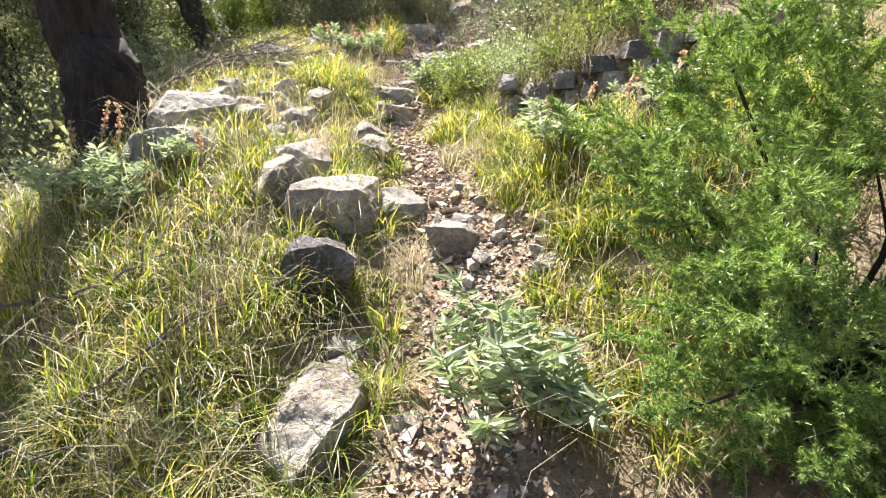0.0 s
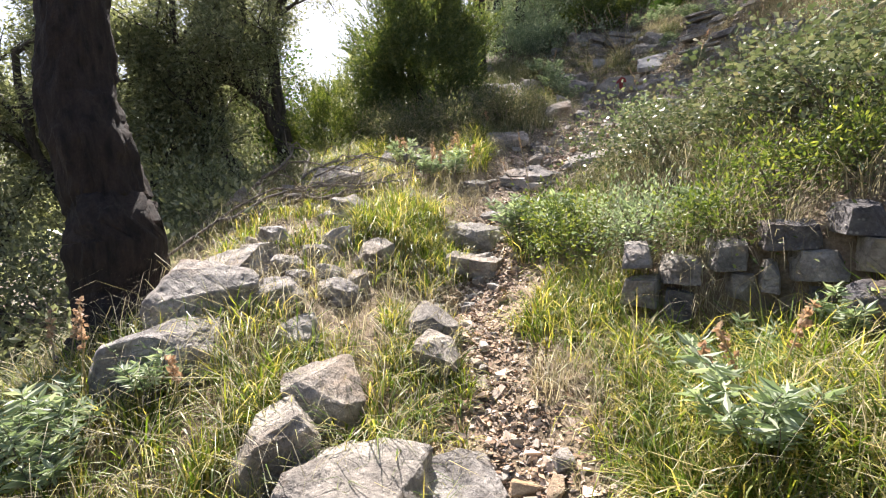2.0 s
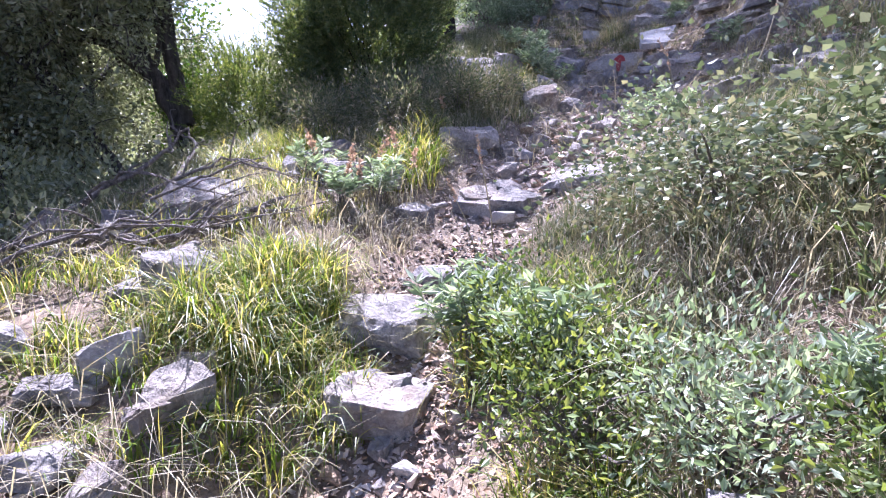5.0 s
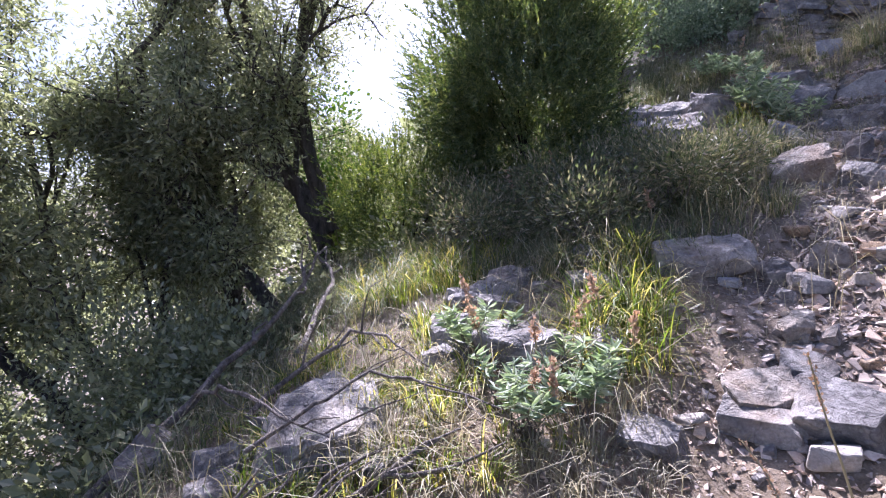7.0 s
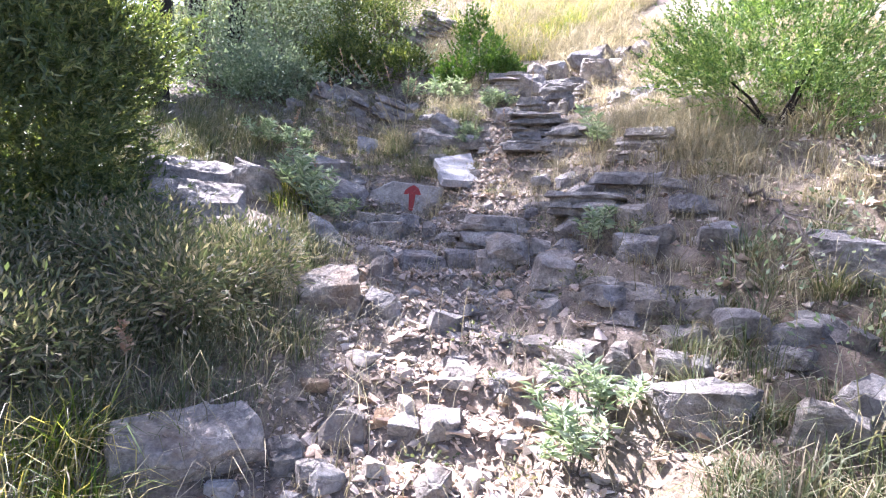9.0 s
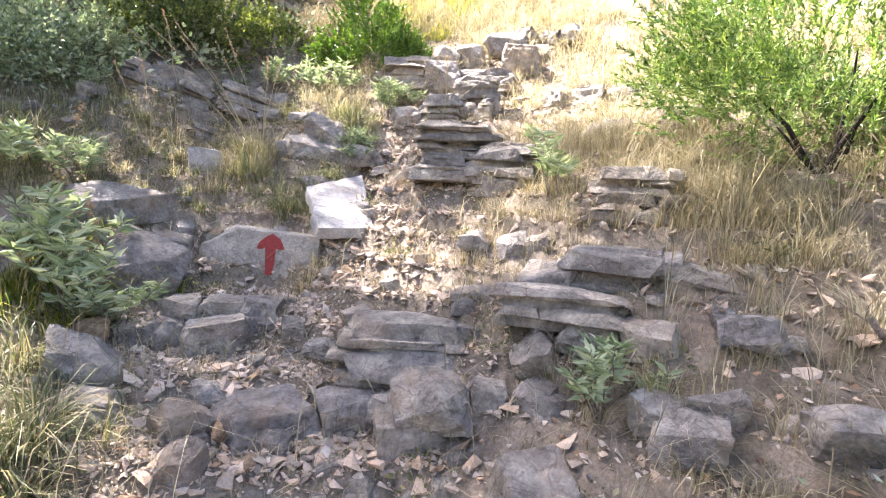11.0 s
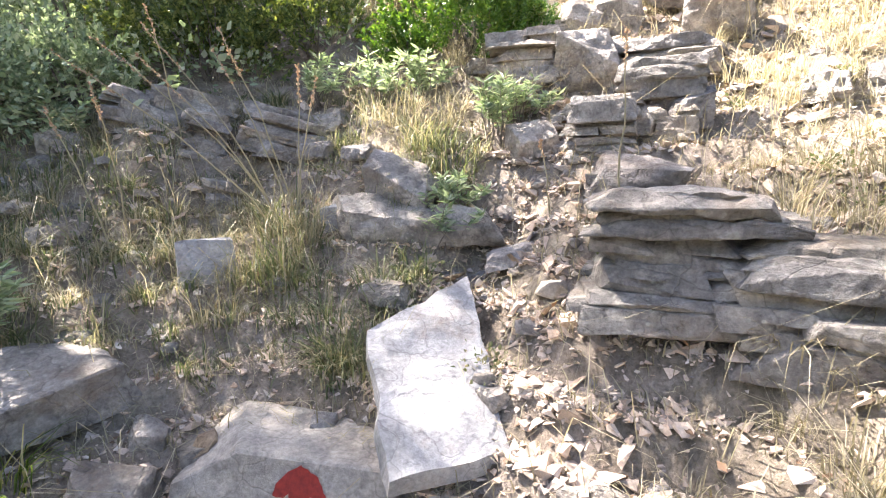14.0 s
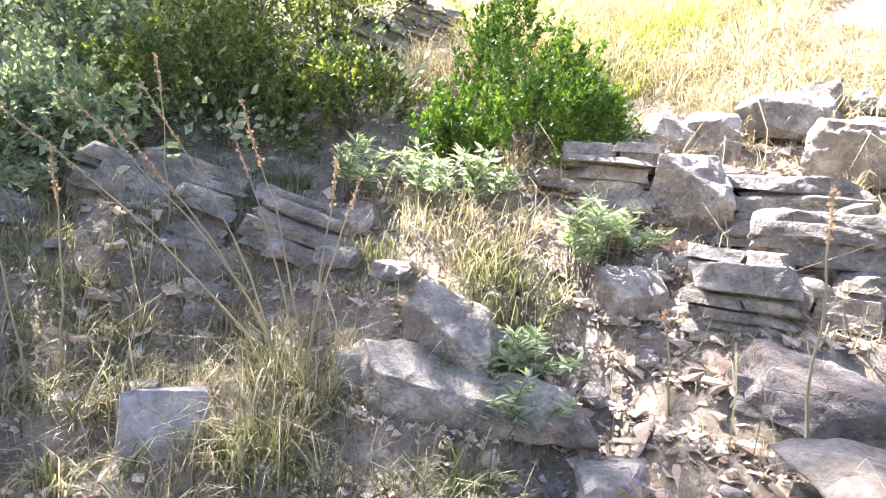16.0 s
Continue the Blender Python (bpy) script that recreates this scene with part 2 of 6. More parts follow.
def weights(g, u):
    """Cubic weights of the stations g at each u."""
    u = np.clip(u, g[0], g[-1])
    i = np.clip(np.searchsorted(g, u) - 1, 0, len(g) - 2)
    h = g[i + 1] - g[i]
    s = (u - g[i]) / h
    w = np.zeros((len(u), len(g)))
    r = np.arange(len(u))
    np.add.at(w, (r, i), 2 * s**3 - 3 * s**2 + 1)
    np.add.at(w, (r, i + 1), 3 * s**2 - 2 * s**3)
    for k, f in ((i, s**3 - 2 * s**2 + s), (i + 1, s**3 - s**2)):
        a, b = np.maximum(k - 1, 0), np.minimum(k + 1, len(g) - 1)
        d = f * h / (g[b] - g[a])
        np.add.at(w, (r, b), d)
        np.add.at(w, (r, a), -d)
    return w


WAVES = [(np.random.uniform(0, 6.28), np.random.uniform(0, 6.28), f) for f in (0.7, 1.3, 2.1, 3.7, 6.1, 9.7, 15.0, 23.0) for _ in (0, 1, 2)]


def rough(x, y, lo=0, hi=24, falloff=1.0):
    """Fractal waviness of the ground, about -1 to 1."""
    z = np.zeros_like(x)
    for a, p, f in WAVES[lo:hi]:
        z += np.sin((x * math.cos(a) + y * math.sin(a)) * f * 2 + p + 1.3 * np.sin(f * (y * math.cos(a) - x * math.sin(a)) + p)) / f**falloff
    return z / 2.5


PATH = np.array(((0.0, -3), (0.05, 1.2), (0.22, 2.4), (-0.1, 3.2), (-0.42, 4.1), (-0.25, 4.8), (-0.3, 5.4), (0.1, 6.4), (0.5, 7.2), (0.8, 8.0), (1.0, 8.8), (1.35, 9.3), (1.9, 9.9), (2.3, 10.6), (3.0, 10.9), (3.8, 11.4)))


def off_path(x, y):
    """Distance from the trodden line."""
    best = np.full(np.shape(x), 99.0)
    for (ax, ay), (bx, by) in zip(PATH[:-1], PATH[1:]):
        dx, dy = bx - ax, by - ay
        s = np.clip(((x - ax) * dx + (y - ay) * dy) / (dx * dx + dy * dy), 0, 1)
        best = np.minimum(best, np.hypot(x - ax - s * dx, y - ay - s * dy))
    return best


def soft(u, lo, hi):
    s = np.clip((u - lo) / (hi - lo), 0, 1)
    return s * s * (3 - 2 * s)


def rocky(x, y):
    """Where bedrock steps show: above the path's second bend, to its right, and on the upper bank."""
    a = soft(y, 6.0, 7.0) * soft(x, -0.1, 0.5)
    c = soft(y, 10.0, 10.8) * soft(x, 0.0, 1.0)
    return np.maximum(a, c) * (1 - soft(y, 12.3, 13.0)) * (1 - soft(x, 4.6, 5.4))


# hollows and terraces: centre, reach in x and y, rise
HOLLOWS = ((-0.62, 4.3, 0.4, 0.35, -0.19), (-0.68, 4.95, 0.4, 0.3, -0.1), (-1.65, 5.4, 0.5, 0.35, -0.13), (0.0, 7.36, 0.3, 0.25, -0.1), (1.55, 7.62, 0.3, 0.35, 0.1),
           (2.3, 10.62, 0.3, 0.24, -0.27), (1.19, 11.65, 0.35, 0.3, -0.22), (2.3, 9.3, 0.25, 0.25, -0.12), (3.4, 10.7, 0.35, 0.3, -0.13), (0.8, 11.95, 0.4, 0.3, 0.16), (1.2, 9.8, 0.35, 0.22, -0.15), (1.95, 10.28, 0.25, 0.24, -0.2))


def ground(x, y):
    x, y = np.atleast_1d(np.asarray(x, float)), np.atleast_1d(np.asarray(y, float))
    z = np.einsum("ij,jk,ik->i", weights(YS, y), GRID, weights(XS, x))
    # beyond the stations the hill climbs on to the right and ahead, and falls to the valley on the left
    z += 0.42 * 30 * (1 - np.exp(-np.maximum(x - 7, 0) / 30)) - 0.3 * 14 * (1 - np.exp(-np.maximum(-9 - x, 0) / 14))
    up = np.maximum(y - 15, 0)
    z += (0.47 * soft(x, -9, 2) + 0.12) * 40 * (1 - np.exp(-up / 40)) - 0.4 * 20 * (1 - np.exp(-np.maximum(-3 - y, 0) / 20))
    near = 1 - soft(np.hypot(x, y - 6), 14, 40)
    tread = 1 - soft(off_path(x, y), 0.15, 0.5)
    z += near * (0.05 * rough(x, y, 0, 12) * (1 - 0.6 * tread) + 0.028 * rough(x, y, 12, 24, 0.8)) + (1 - near) * 0.5 * rough(x / 6, y / 6, 0, 9)
    for cx, cy, rx, ry, dz in HOLLOWS:
        z += dz * np.exp(-((x - cx) / rx) ** 2 - ((y - cy) / ry) ** 2)
    # the foot of the dry-stone wall lies lower than the bank that it holds
    foot = 3.74 - 0.12 * (x - 0.3) - 0.35 * np.maximum(0.0, x - 1.0)
    z -= 0.3 * soft(x, 0.3, 0.75) * (1 - soft(x, 1.9, 2.4)) * soft(y, foot - 1.0, foot - 0.25) * (1 - soft(y, foot - 0.02, foot + 0.14))
    # bedding steps
    k = rocky(x, y)
    step = 0.15
    q = (z + 0.05 * rough(x, y, 3, 12)) / step
    f = q - np.floor(q)
    z += k * 0.75 * step * (soft(f, 0.62, 0.95) - f)
    return z


def gz(x, y):
    return float(ground(x, y)[0])


def slope_at(x, y, d=0.2):
    return (gz(x + d, y) - gz(x - d, y)) / (2 * d), (gz(x, y + d) - gz(x, y - d)) / (2 * d)


def spread(lo, hi, step, far, grow=1.16):
    core = list(np.arange(lo, hi + step / 2, step))
    a, d = core[0], step
    left = []
    while a > -far:
        d *= grow
        a -= d
        left.append(a)
    a, d = core[-1], step
    right = []
    while a < far:
        d *= grow
        a += d
        right.append(a)
    return np.array(left[::-1] + core + right)


def mesh_from(name, verts, faces, material, smooth=True):
    me = bpy.data.meshes.new(name)
    verts = np.asarray(verts, np.float32)
    faces = np.asarray(faces, np.int32)
    k = faces.shape[1]
    me.vertices.add(len(verts))
    me.vertices.foreach_set("co", verts.ravel())
    me.loops.add(faces.size)
    me.loops.foreach_set("vertex_index", faces.ravel())
    me.polygons.add(len(faces))
    me.polygons.foreach_set("loop_start", np.arange(0, faces.size, k, dtype=np.int32))
    me.polygons.foreach_set("use_smooth", np.full(len(faces), smooth))
    me.update(calc_edges=True)
    me.materials.append(material)
    return me


def part(name, bm, material, parent, label="", smooth=False):
    me = bpy.data.meshes.new(name)
    bm.to_mesh(me)
    bm.free()
    for p in me.polygons:
        p.use_smooth = smooth
    me.materials.append(material)
    ob = new(name, me)
    ob.parent = parent
    if label:
        tagged(ob, label)
    return ob


gx, gy = spread(-3.4, 5.0, 0.052, 420), spread(0.2, 13.0, 0.052, 420)
XX, YY = np.meshgrid(gx, gy)
V = np.stack([XX.ravel(), YY.ravel(), ground(XX.ravel(), YY.ravel())], 1)
ii = np.arange(len(gx) * len(gy)).reshape(len(gy), len(gx))
Q = np.stack([ii[:-1, :-1].ravel(), ii[:-1, 1:].ravel(), ii[1:, 1:].ravel(), ii[1:, :-1].ravel()], 1)
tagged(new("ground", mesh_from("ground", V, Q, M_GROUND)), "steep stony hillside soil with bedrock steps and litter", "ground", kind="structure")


# ---- stones ----
def hull(rng, w, d, h, n=16, power=5.0, corners=0.6):
    """An angular stone: the hull of points on a boxy shell, narrowing upwards, base at z = 0."""
    bm = bmesh.new()
    if corners:
        for c in range(8):
            s = (((c & 1) * 2 - 1), ((c >> 1 & 1) * 2 - 1), ((c >> 2 & 1) * 2 - 1))
            bm.verts.new([a * rng.uniform(corners, 0.99) for a in s])
    for _ in range(n):
        v = Vector([rng.gauss(0, 1) for _ in range(3)])
        r = (abs(v.x) ** power + abs(v.y) ** power + abs(v.z) ** power) ** (1 / power)
        bm.verts.new(v / r * rng.uniform(0.82, 1.0))
    bmesh.ops.convex_hull(bm, input=bm.verts)
    bmesh.ops.delete(bm, geom=[v for v in bm.verts if not v.link_faces], context="VERTS")
    bmesh.ops.dissolve_limit(bm, angle_limit=radians(12), verts=bm.verts, edges=bm.edges)
    kx, ky, sx, sy = rng.uniform(0, 0.22), rng.uniform(0.05, 0.3), rng.uniform(-0.2, 0.2), rng.uniform(-0.1, 0.25)
    tx, ty = rng.uniform(-0.3, 0.3), rng.uniform(-0.15, 0.35)
    for v in bm.verts:
        u = (v.co.z + 1) / 2
        z = v.co.z + (tx * v.co.x + ty * v.co.y) * u * (1.5 if power < 6 else 0.4)
        v.co = Vector((v.co.x * (1 - kx * u) + sx * u * 0.5, v.co.y * (1 - ky * u) + sy * u * 0.5, z))
    for _ in range(rng.randint(2, 4) if corners else 0):
        way = Vector((rng.gauss(0, 1), rng.gauss(0, 1), abs(rng.gauss(0, 0.7)))).normalized()
        far = max(v.co.dot(way) for v in bm.verts)
        cut = bmesh.ops.bisect_plane(bm, geom=list(bm.verts) + list(bm.edges) + list(bm.faces), plane_co=way * far * rng.uniform(0.62, 0.86), plane_no=way, clear_outer=True)
        rim = [g for g in cut["geom_cut"] if isinstance(g, bmesh.types.BMEdge)]
        if rim:
            bmesh.ops.edgeloop_fill(bm, edges=rim)
    co = np.array([v.co for v in bm.verts])
    lo, hi = co.min(0), co.max(0)
    for v in bm.verts:
        u = (np.array(v.co) - lo) / (hi - lo)
        v.co = Vector(((u[0] - 0.5) * w, (u[1] - 0.5) * d, u[2] * h))
    return bm


def weather(bm, rng, size, grain=0.035, amount=0.05):
    """Chips the edges and roughens the faces down to the given grain."""
    bmesh.ops.bevel(bm, geom=list(bm.edges), offset=size * 0.012, segments=1, affect="EDGES", clamp_overlap=True)
    bmesh.ops.triangulate(bm, faces=bm.faces)
    for _ in range(5):
        long = [e for e in bm.edges if e.calc_length() > grain * 1.7]
        if not long or len(bm.faces) > 6000:
            break
        bmesh.ops.subdivide_edges(bm, edges=long, cuts=1)
        bmesh.ops.triangulate(bm, faces=bm.faces)
    bm.normal_update()
    o = Vector((rng.uniform(0, 50), rng.uniform(0, 50), rng.uniform(0, 50)))
    a = Vector((rng.uniform(-0.4, 0.4), rng.uniform(-0.4, 0.4), 1)).normalized()
    moves = []
    for v in bm.verts:
        p = v.co / size
        k = noise.fractal(p * 2.6 + o, 0.7, 2.2, 6) * amount
        k -= amount * 0.9 * max(0.0, 0.25 - abs(noise.noise(p * 4.5 + o))) * 2
        k += amount * 0.7 * noise.noise(Vector((p.dot(a) * 14, p.x * 1.5, p.y * 1.5)) + o)
        moves.append(v.normal * k * size)
    for v, mv in zip(bm.verts, moves):
        v.co += mv


LOOKS = {
    "rock": (M_LIME, "boulder", "angular grey limestone rock half sunk in the grassy slope", "rock"),
    "slab": (M_LIME, "stone_slab", "flat pale grey limestone slab lying on the slope", "stone slab"),
    "dark": (M_DARK, "boulder", "dark pitted weathered rock beside the path", "rock"),
    "dark2": (M_LIME, "boulder", "large cracked grey boulder beside the painted stone", "rock"),
    # the ledge's shade is put into the dark stone colour
    "wall": (M_DARK, "wall_stone", "rough stone of a dry retaining ledge, coloured dark for shade", "wall stone"),
    "block": (M_LIME, "bedrock_block", "squared block of fractured limestone bedrock forming a step", "rock step"),
    "ochre": (M_OCHRE, "ochre_stone", "ochre-brown stone lying among grey rubble", "stone"),
    "blue": (M_SLATE, "slate_slab", "smooth blue-grey slab leaning on the dry slope", "stone slab"),
    "ledge": (M_STRATA, "rock_ledge", "long weathered limestone ledge with broken face", "rock ledge"),
}


def settle(ob, x, y, yaw, tilt, sink, width):
    sx, sy = slope_at(x, y, max(0.12, width * 0.4))
    n = Vector((-sx * 0.45, -sy * 0.45, 1)).normalized()
    q = Vector((0, 0, 1)).rotation_difference(n).to_matrix().to_4x4()
    ob.matrix_world = Matrix.Translation((x, y, gz(x, y) - sink)) @ q @ pose(0, 0, 0, tilt[0], tilt[1], yaw)


def stone(kind, x, y, w, d, h, yaw, seed, tilt):
    rng = random.Random(seed * 7 + 3)
    if kind == "strata":
        return strata(x, y, w, d, h, yaw, seed, tilt)
    material, name, label, category = LOOKS[kind]
    h = min(h, w * {"slab": 0.34, "block": 0.55, "rock": 0.85, "ledge": 0.34}.get(kind, 1.0))
    if kind == "dark2":
        w, h = w * 0.82, h * 0.72
    boxy = {"slab": 7.5, "block": 8.0, "wall": 7.5, "blue": 12.0, "ledge": 8.0, "dark2": 5.5, "dark": 4.0}.get(kind, 4.6)
    if kind == "rock" and y < 4.6:
        w, d, h = w * 1.12, d * 1.12, h * 1.12
    bm = hull(rng, w * 1.02, d * 1.05, h * 1.05, 5 if boxy > 5 else 7, boxy, 0.55 if boxy > 7 else 0.42)
    weather(bm, rng, max(w, h), 0.02 if w < 0.5 else 0.026, {"dark": 0.06, "blue": 0.008}.get(kind, 0.03))
    ob = part(name, bm, material, None)
    tagged(ob, label, category, group="stones on the slope")
    lean = 3 if kind in ("blue", "block", "ledge") else 9
    settle(ob, x, y, yaw + rng.uniform(-18, 18), (tilt[0] + rng.uniform(-lean, lean), tilt[1] + rng.uniform(-lean, lean)), h * 0.2 + 0.02, w)
    return ob


def strata(x, y, w, d, h, yaw, seed, tilt):
    """Bedded outcrop: thin layers stacked with ragged fronts."""
    rng = random.Random(seed * 11 + 5)
    top = tagged(new("layered_outcrop"), "outcrop of thin cracked limestone layers with pale lichen", "rock outcrop", group="layered outcrops")
    z = -0.3 * h
    while z < h * 0.75:
        t = rng.uniform(0.02, 0.055)
        back, u = rng.uniform(-0.03, 0.03), -w / 2 + rng.uniform(-0.06, 0.04)
        while u < w / 2:
            ww = min(rng.uniform(0.16, 0.8), w / 2 - u + 0.06)
            bm = hull(rng, ww * 1.06, d * rng.uniform(0.75, 1.1), t * rng.uniform(1.6, 2.3), 7, 6.0, 0.66)
            weather(bm, rng, max(ww, 0.12), 0.024, 0.02)
            layer = part("layer", bm, M_STRATA, top)
            layer.matrix_local = pose(u + ww / 2, back + rng.uniform(-0.03, 0.03) + z * 0.25, z, rng.uniform(-2, 2), rng.uniform(-1.5, 1.5), rng.uniform(-5, 5))
            u += ww * rng.uniform(0.98, 1.06)
        z += t
    top.matrix_world = pose(x, y, gz(x, y), tilt[0], tilt[1], yaw)
    return top

# the stones, each at its place on the slope: x, y, width, depth, height, turn, seed, tilt
stone('slab', -1.9, 3.98, 0.46, 0.85, 0.26, -14, 1, (6, -4))
stone('rock', -1.8, 3.71, 0.5, 0.39, 0.31, 32, 2, (0, 0))
stone('rock', -1.69, 3.31, 0.52, 0.4, 0.23, 35, 3, (0, 0))
stone('rock', -0.88, 3.12, 0.31, 0.24, 0.38, 21, 4, (0, 0))
stone('rock', -0.94, 2.9, 0.29, 0.23, 0.31, 25, 5, (0, 0))
stone('rock', -0.53, 3.78, 0.25, 0.19, 0.25, 10, 6, (0, 0))
stone('rock', -1.15, 3.44, 0.24, 0.18, 0.23, 24, 7, (0, 0))
stone('rock', -1.41, 3.79, 0.29, 0.22, 0.16, 26, 8, (0, 0))
stone('rock', -1.09, 4.13, 0.15, 0.11, 0.18, 18, 9, (0, 0))
stone('rock', -0.61, 2.82, 0.5, 0.38, 0.26, 17, 10, (4, 8))
stone('slab', -0.27, 2.95, 0.4, 0.3, 0.16, 7, 11, (6, 4))
stone('slab', -1.53, 4.97, 0.29, 0.25, 0.2, 20, 12, (0, 0))
stone('slab', -1.88, 5.93, 0.46, 0.39, 0.23, 20, 13, (0, 0))
stone('dark', -0.64, 2.3, 0.34, 0.27, 0.36, 16, 14, (0, 14))
stone('rock', -0.46, 1.66, 0.42, 0.26, 0.2, 38, 15, (0, -10))
stone('rock', -0.38, 1.84, 0.14, 0.1, 0.13, 11, 16, (0, 0))
stone('rock', -0.79, 1.59, 0.14, 0.11, 0.12, 26, 17, (0, 0))
stone('rock', 0.08, 2.56, 0.22, 0.17, 0.21, -2, 18, (0, 0))
stone('rock', -0.48, 3.59, 0.2, 0.15, 0.22, 7, 19, (0, 0))
stone('rock', -0.39, 1.93, 0.14, 0.11, 0.17, 11, 20, (0, 0))
stone('rock', -0.44, 1.6, 0.13, 0.1, 0.16, 15, 21, (0, 0))
stone('slab', 0.19, 2.01, 0.17, 0.14, 0.12, -5, 22, (0, 0))
stone('slab', 0.27, 2.13, 0.1, 0.09, 0.1, -7, 23, (0, 0))
stone('slab', 0.48, 2.16, 0.16, 0.13, 0.09, -13, 24, (0, 0))
stone('slab', 0.09, 2.23, 0.14, 0.12, 0.18, -2, 25, (0, 0))
stone('slab', -0.12, 1.6, 0.13, 0.11, 0.11, 4, 26, (0, 0))
stone('slab', -0.51, 5.18, 0.45, 0.38, 0.19, 6, 27, (0, 0))
stone('slab', -0.44, 4.73, 0.38, 0.33, 0.21, 6, 28, (0, 0))
stone('rock', 0.01, 2.71, 0.11, 0.08, 0.16, -2, 29, (0, 0))
stone('rock', 0.13, 2.64, 0.13, 0.1, 0.19, -6, 30, (0, 0))
stone('wall', 1.2, 2.74, 0.32, 0.24, 0.51, -34, 31, (0, 0))
stone('wall', 1.28, 3.37, 0.27, 0.16, 0.28, -28, 32, (0, 0))
stone('rock', -1.47, 5.09, 0.4, 0.31, 0.23, 39, 33, (0, 0))
stone('rock', -1.11, 4.47, 0.23, 0.18, 0.15, 43, 34, (0, 0))
stone('rock', -0.56, 4.69, 0.18, 0.14, 0.23, 23, 35, (0, 0))
stone('rock', -0.41, 4.78, 0.16, 0.13, 0.28, 17, 36, (0, 0))
stone('rock', -0.58, 5.17, 0.32, 0.25, 0.15, 18, 37, (0, 0))
stone('rock', -1.88, 5.91, 0.57, 0.44, 0.24, 36, 38, (0, 0))
stone('rock', -1.34, 4.53, 0.19, 0.15, 0.28, 47, 39, (0, 0))
stone('slab', -0.38, 5.62, 0.24, 0.21, 0.18, 10, 40, (0, 0))
stone('slab', -0.15, 5.72, 0.18, 0.15, 0.17, 5, 41, (0, 0))
stone('slab', -0.2, 6.57, 0.29, 0.25, 0.15, 4, 42, (0, 0))
stone('slab', -0, 6.72, 0.2, 0.17, 0.17, 1, 43, (0, 0))
stone('slab', 0.44, 6.56, 0.24, 0.21, 0.2, -7, 44, (0, 0))
stone('rock', -1.88, 5.98, 0.44, 0.34, 0.19, 39, 45, (0, 0))
stone('rock', -2, 6.18, 0.19, 0.15, 0.2, 38, 46, (0, 0))
stone('rock', -1.8, 6.18, 0.13, 0.1, 0.16, 34, 47, (0, 0))
stone('rock', -1.51, 6.96, 0.11, 0.09, 0.18, 21, 48, (0, 0))
stone('rock', -1.45, 7.15, 0.2, 0.15, 0.18, 18, 49, (0, 0))
stone('rock', -1.11, 6.54, 0.28, 0.22, 0.2, 15, 50, (0, 0))
stone('rock', -1.56, 6.68, 0.29, 0.22, 0.25, 24, 51, (0, 0))
stone('rock', -2.78, 5.78, 0.31, 0.24, 0.29, 57, 52, (0, 0))
stone('slab', -0.91, 7.17, 0.3, 0.25, 0.15, 8, 53, (0, 0))
stone('slab', -0.36, 7.36, 0.5, 0.26, 0.16, 6, 401, (6, -4))
stone('slab', -0.2, 6.45, 0.3, 0.25, 0.26, -8, 54, (0, 0))
stone('slab', 0.06, 6.5, 0.35, 0.3, 0.28, -14, 55, (0, 0))
stone('slab', -0.6, 6.29, 0.26, 0.22, 0.27, 3, 56, (0, 0))
stone('slab', -0.02, 6.95, 0.16, 0.14, 0.21, -10, 57, (0, 0))
stone('slab', -0.02, 7.2, 0.12, 0.1, 0.16, -9, 58, (0, 0))
stone('rock', -1.44, 7.3, 0.3, 0.23, 0.16, 24, 59, (0, 0))
stone('rock', -1.61, 7.2, 0.17, 0.13, 0.12, 28, 60, (0, 0))
stone('rock', -1.16, 6.64, 0.54, 0.42, 0.19, 24, 61, (0, 0))
stone('rock', -0.78, 6.63, 0.2, 0.16, 0.18, 13, 62, (0, 0))
stone('rock', 0.45, 6.86, 0.13, 0.1, 0.24, -21, 63, (0, 0))
stone('rock', -0.01, 6.93, 0.15, 0.12, 0.25, -9, 64, (0, 0))
stone('rock', 0, 7.2, 0.1, 0.07, 0.17, -8, 65, (0, 0))
stone('rock', -0.02, 7.38, 0.13, 0.1, 0.15, -7, 66, (0, 0))
stone('slab', 0.22, 7.47, 0.19, 0.16, 0.11, -12, 67, (0, 0))
stone('slab', 0.54, 6.62, 0.56, 0.42, 0.1, -27, 68, (0, 0))
stone('slab', -0.47, 9.47, 0.47, 0.4, 0.31, 2, 69, (0, 0))
stone('slab', 0.73, 8.84, 0.17, 0.15, 0.15, -15, 70, (0, 0))
stone('rock', 0.24, 7.46, 0.22, 0.17, 0.14, -13, 71, (0, 0))
stone('rock', 0.09, 7.3, 0.13, 0.1, 0.15, -10, 72, (0, 0))
stone('rock', 0.51, 7.07, 0.15, 0.11, 0.16, -24, 73, (0, 0))
stone('rock', -0.03, 7.42, 0.16, 0.12, 0.16, -6, 74, (0, 0))
stone('rock', 0.59, 8.24, 0.23, 0.18, 0.24, -16, 75, (0, 0))
stone('rock', 0.88, 7.97, 0.2, 0.16, 0.18, -23, 76, (0, 0))
stone('rock', 1.02, 7.87, 0.11, 0.08, 0.18, -27, 77, (0, 0))
stone('rock', 1.53, 7.85, 0.29, 0.23, 0.26, -35, 78, (0, 0))
stone('rock', 1.51, 8.37, 0.3, 0.23, 0.21, -30, 79, (0, 0))
stone('rock', 0.69, 8.69, 0.17, 0.13, 0.19, -16, 80, (0, 0))
stone('rock', 2.19, 7.3, 0.23, 0.18, 0.27, -51, 81, (0, 0))
stone('rock', 1.95, 7.65, 0.22, 0.17, 0.24, -44, 82, (0, 0))
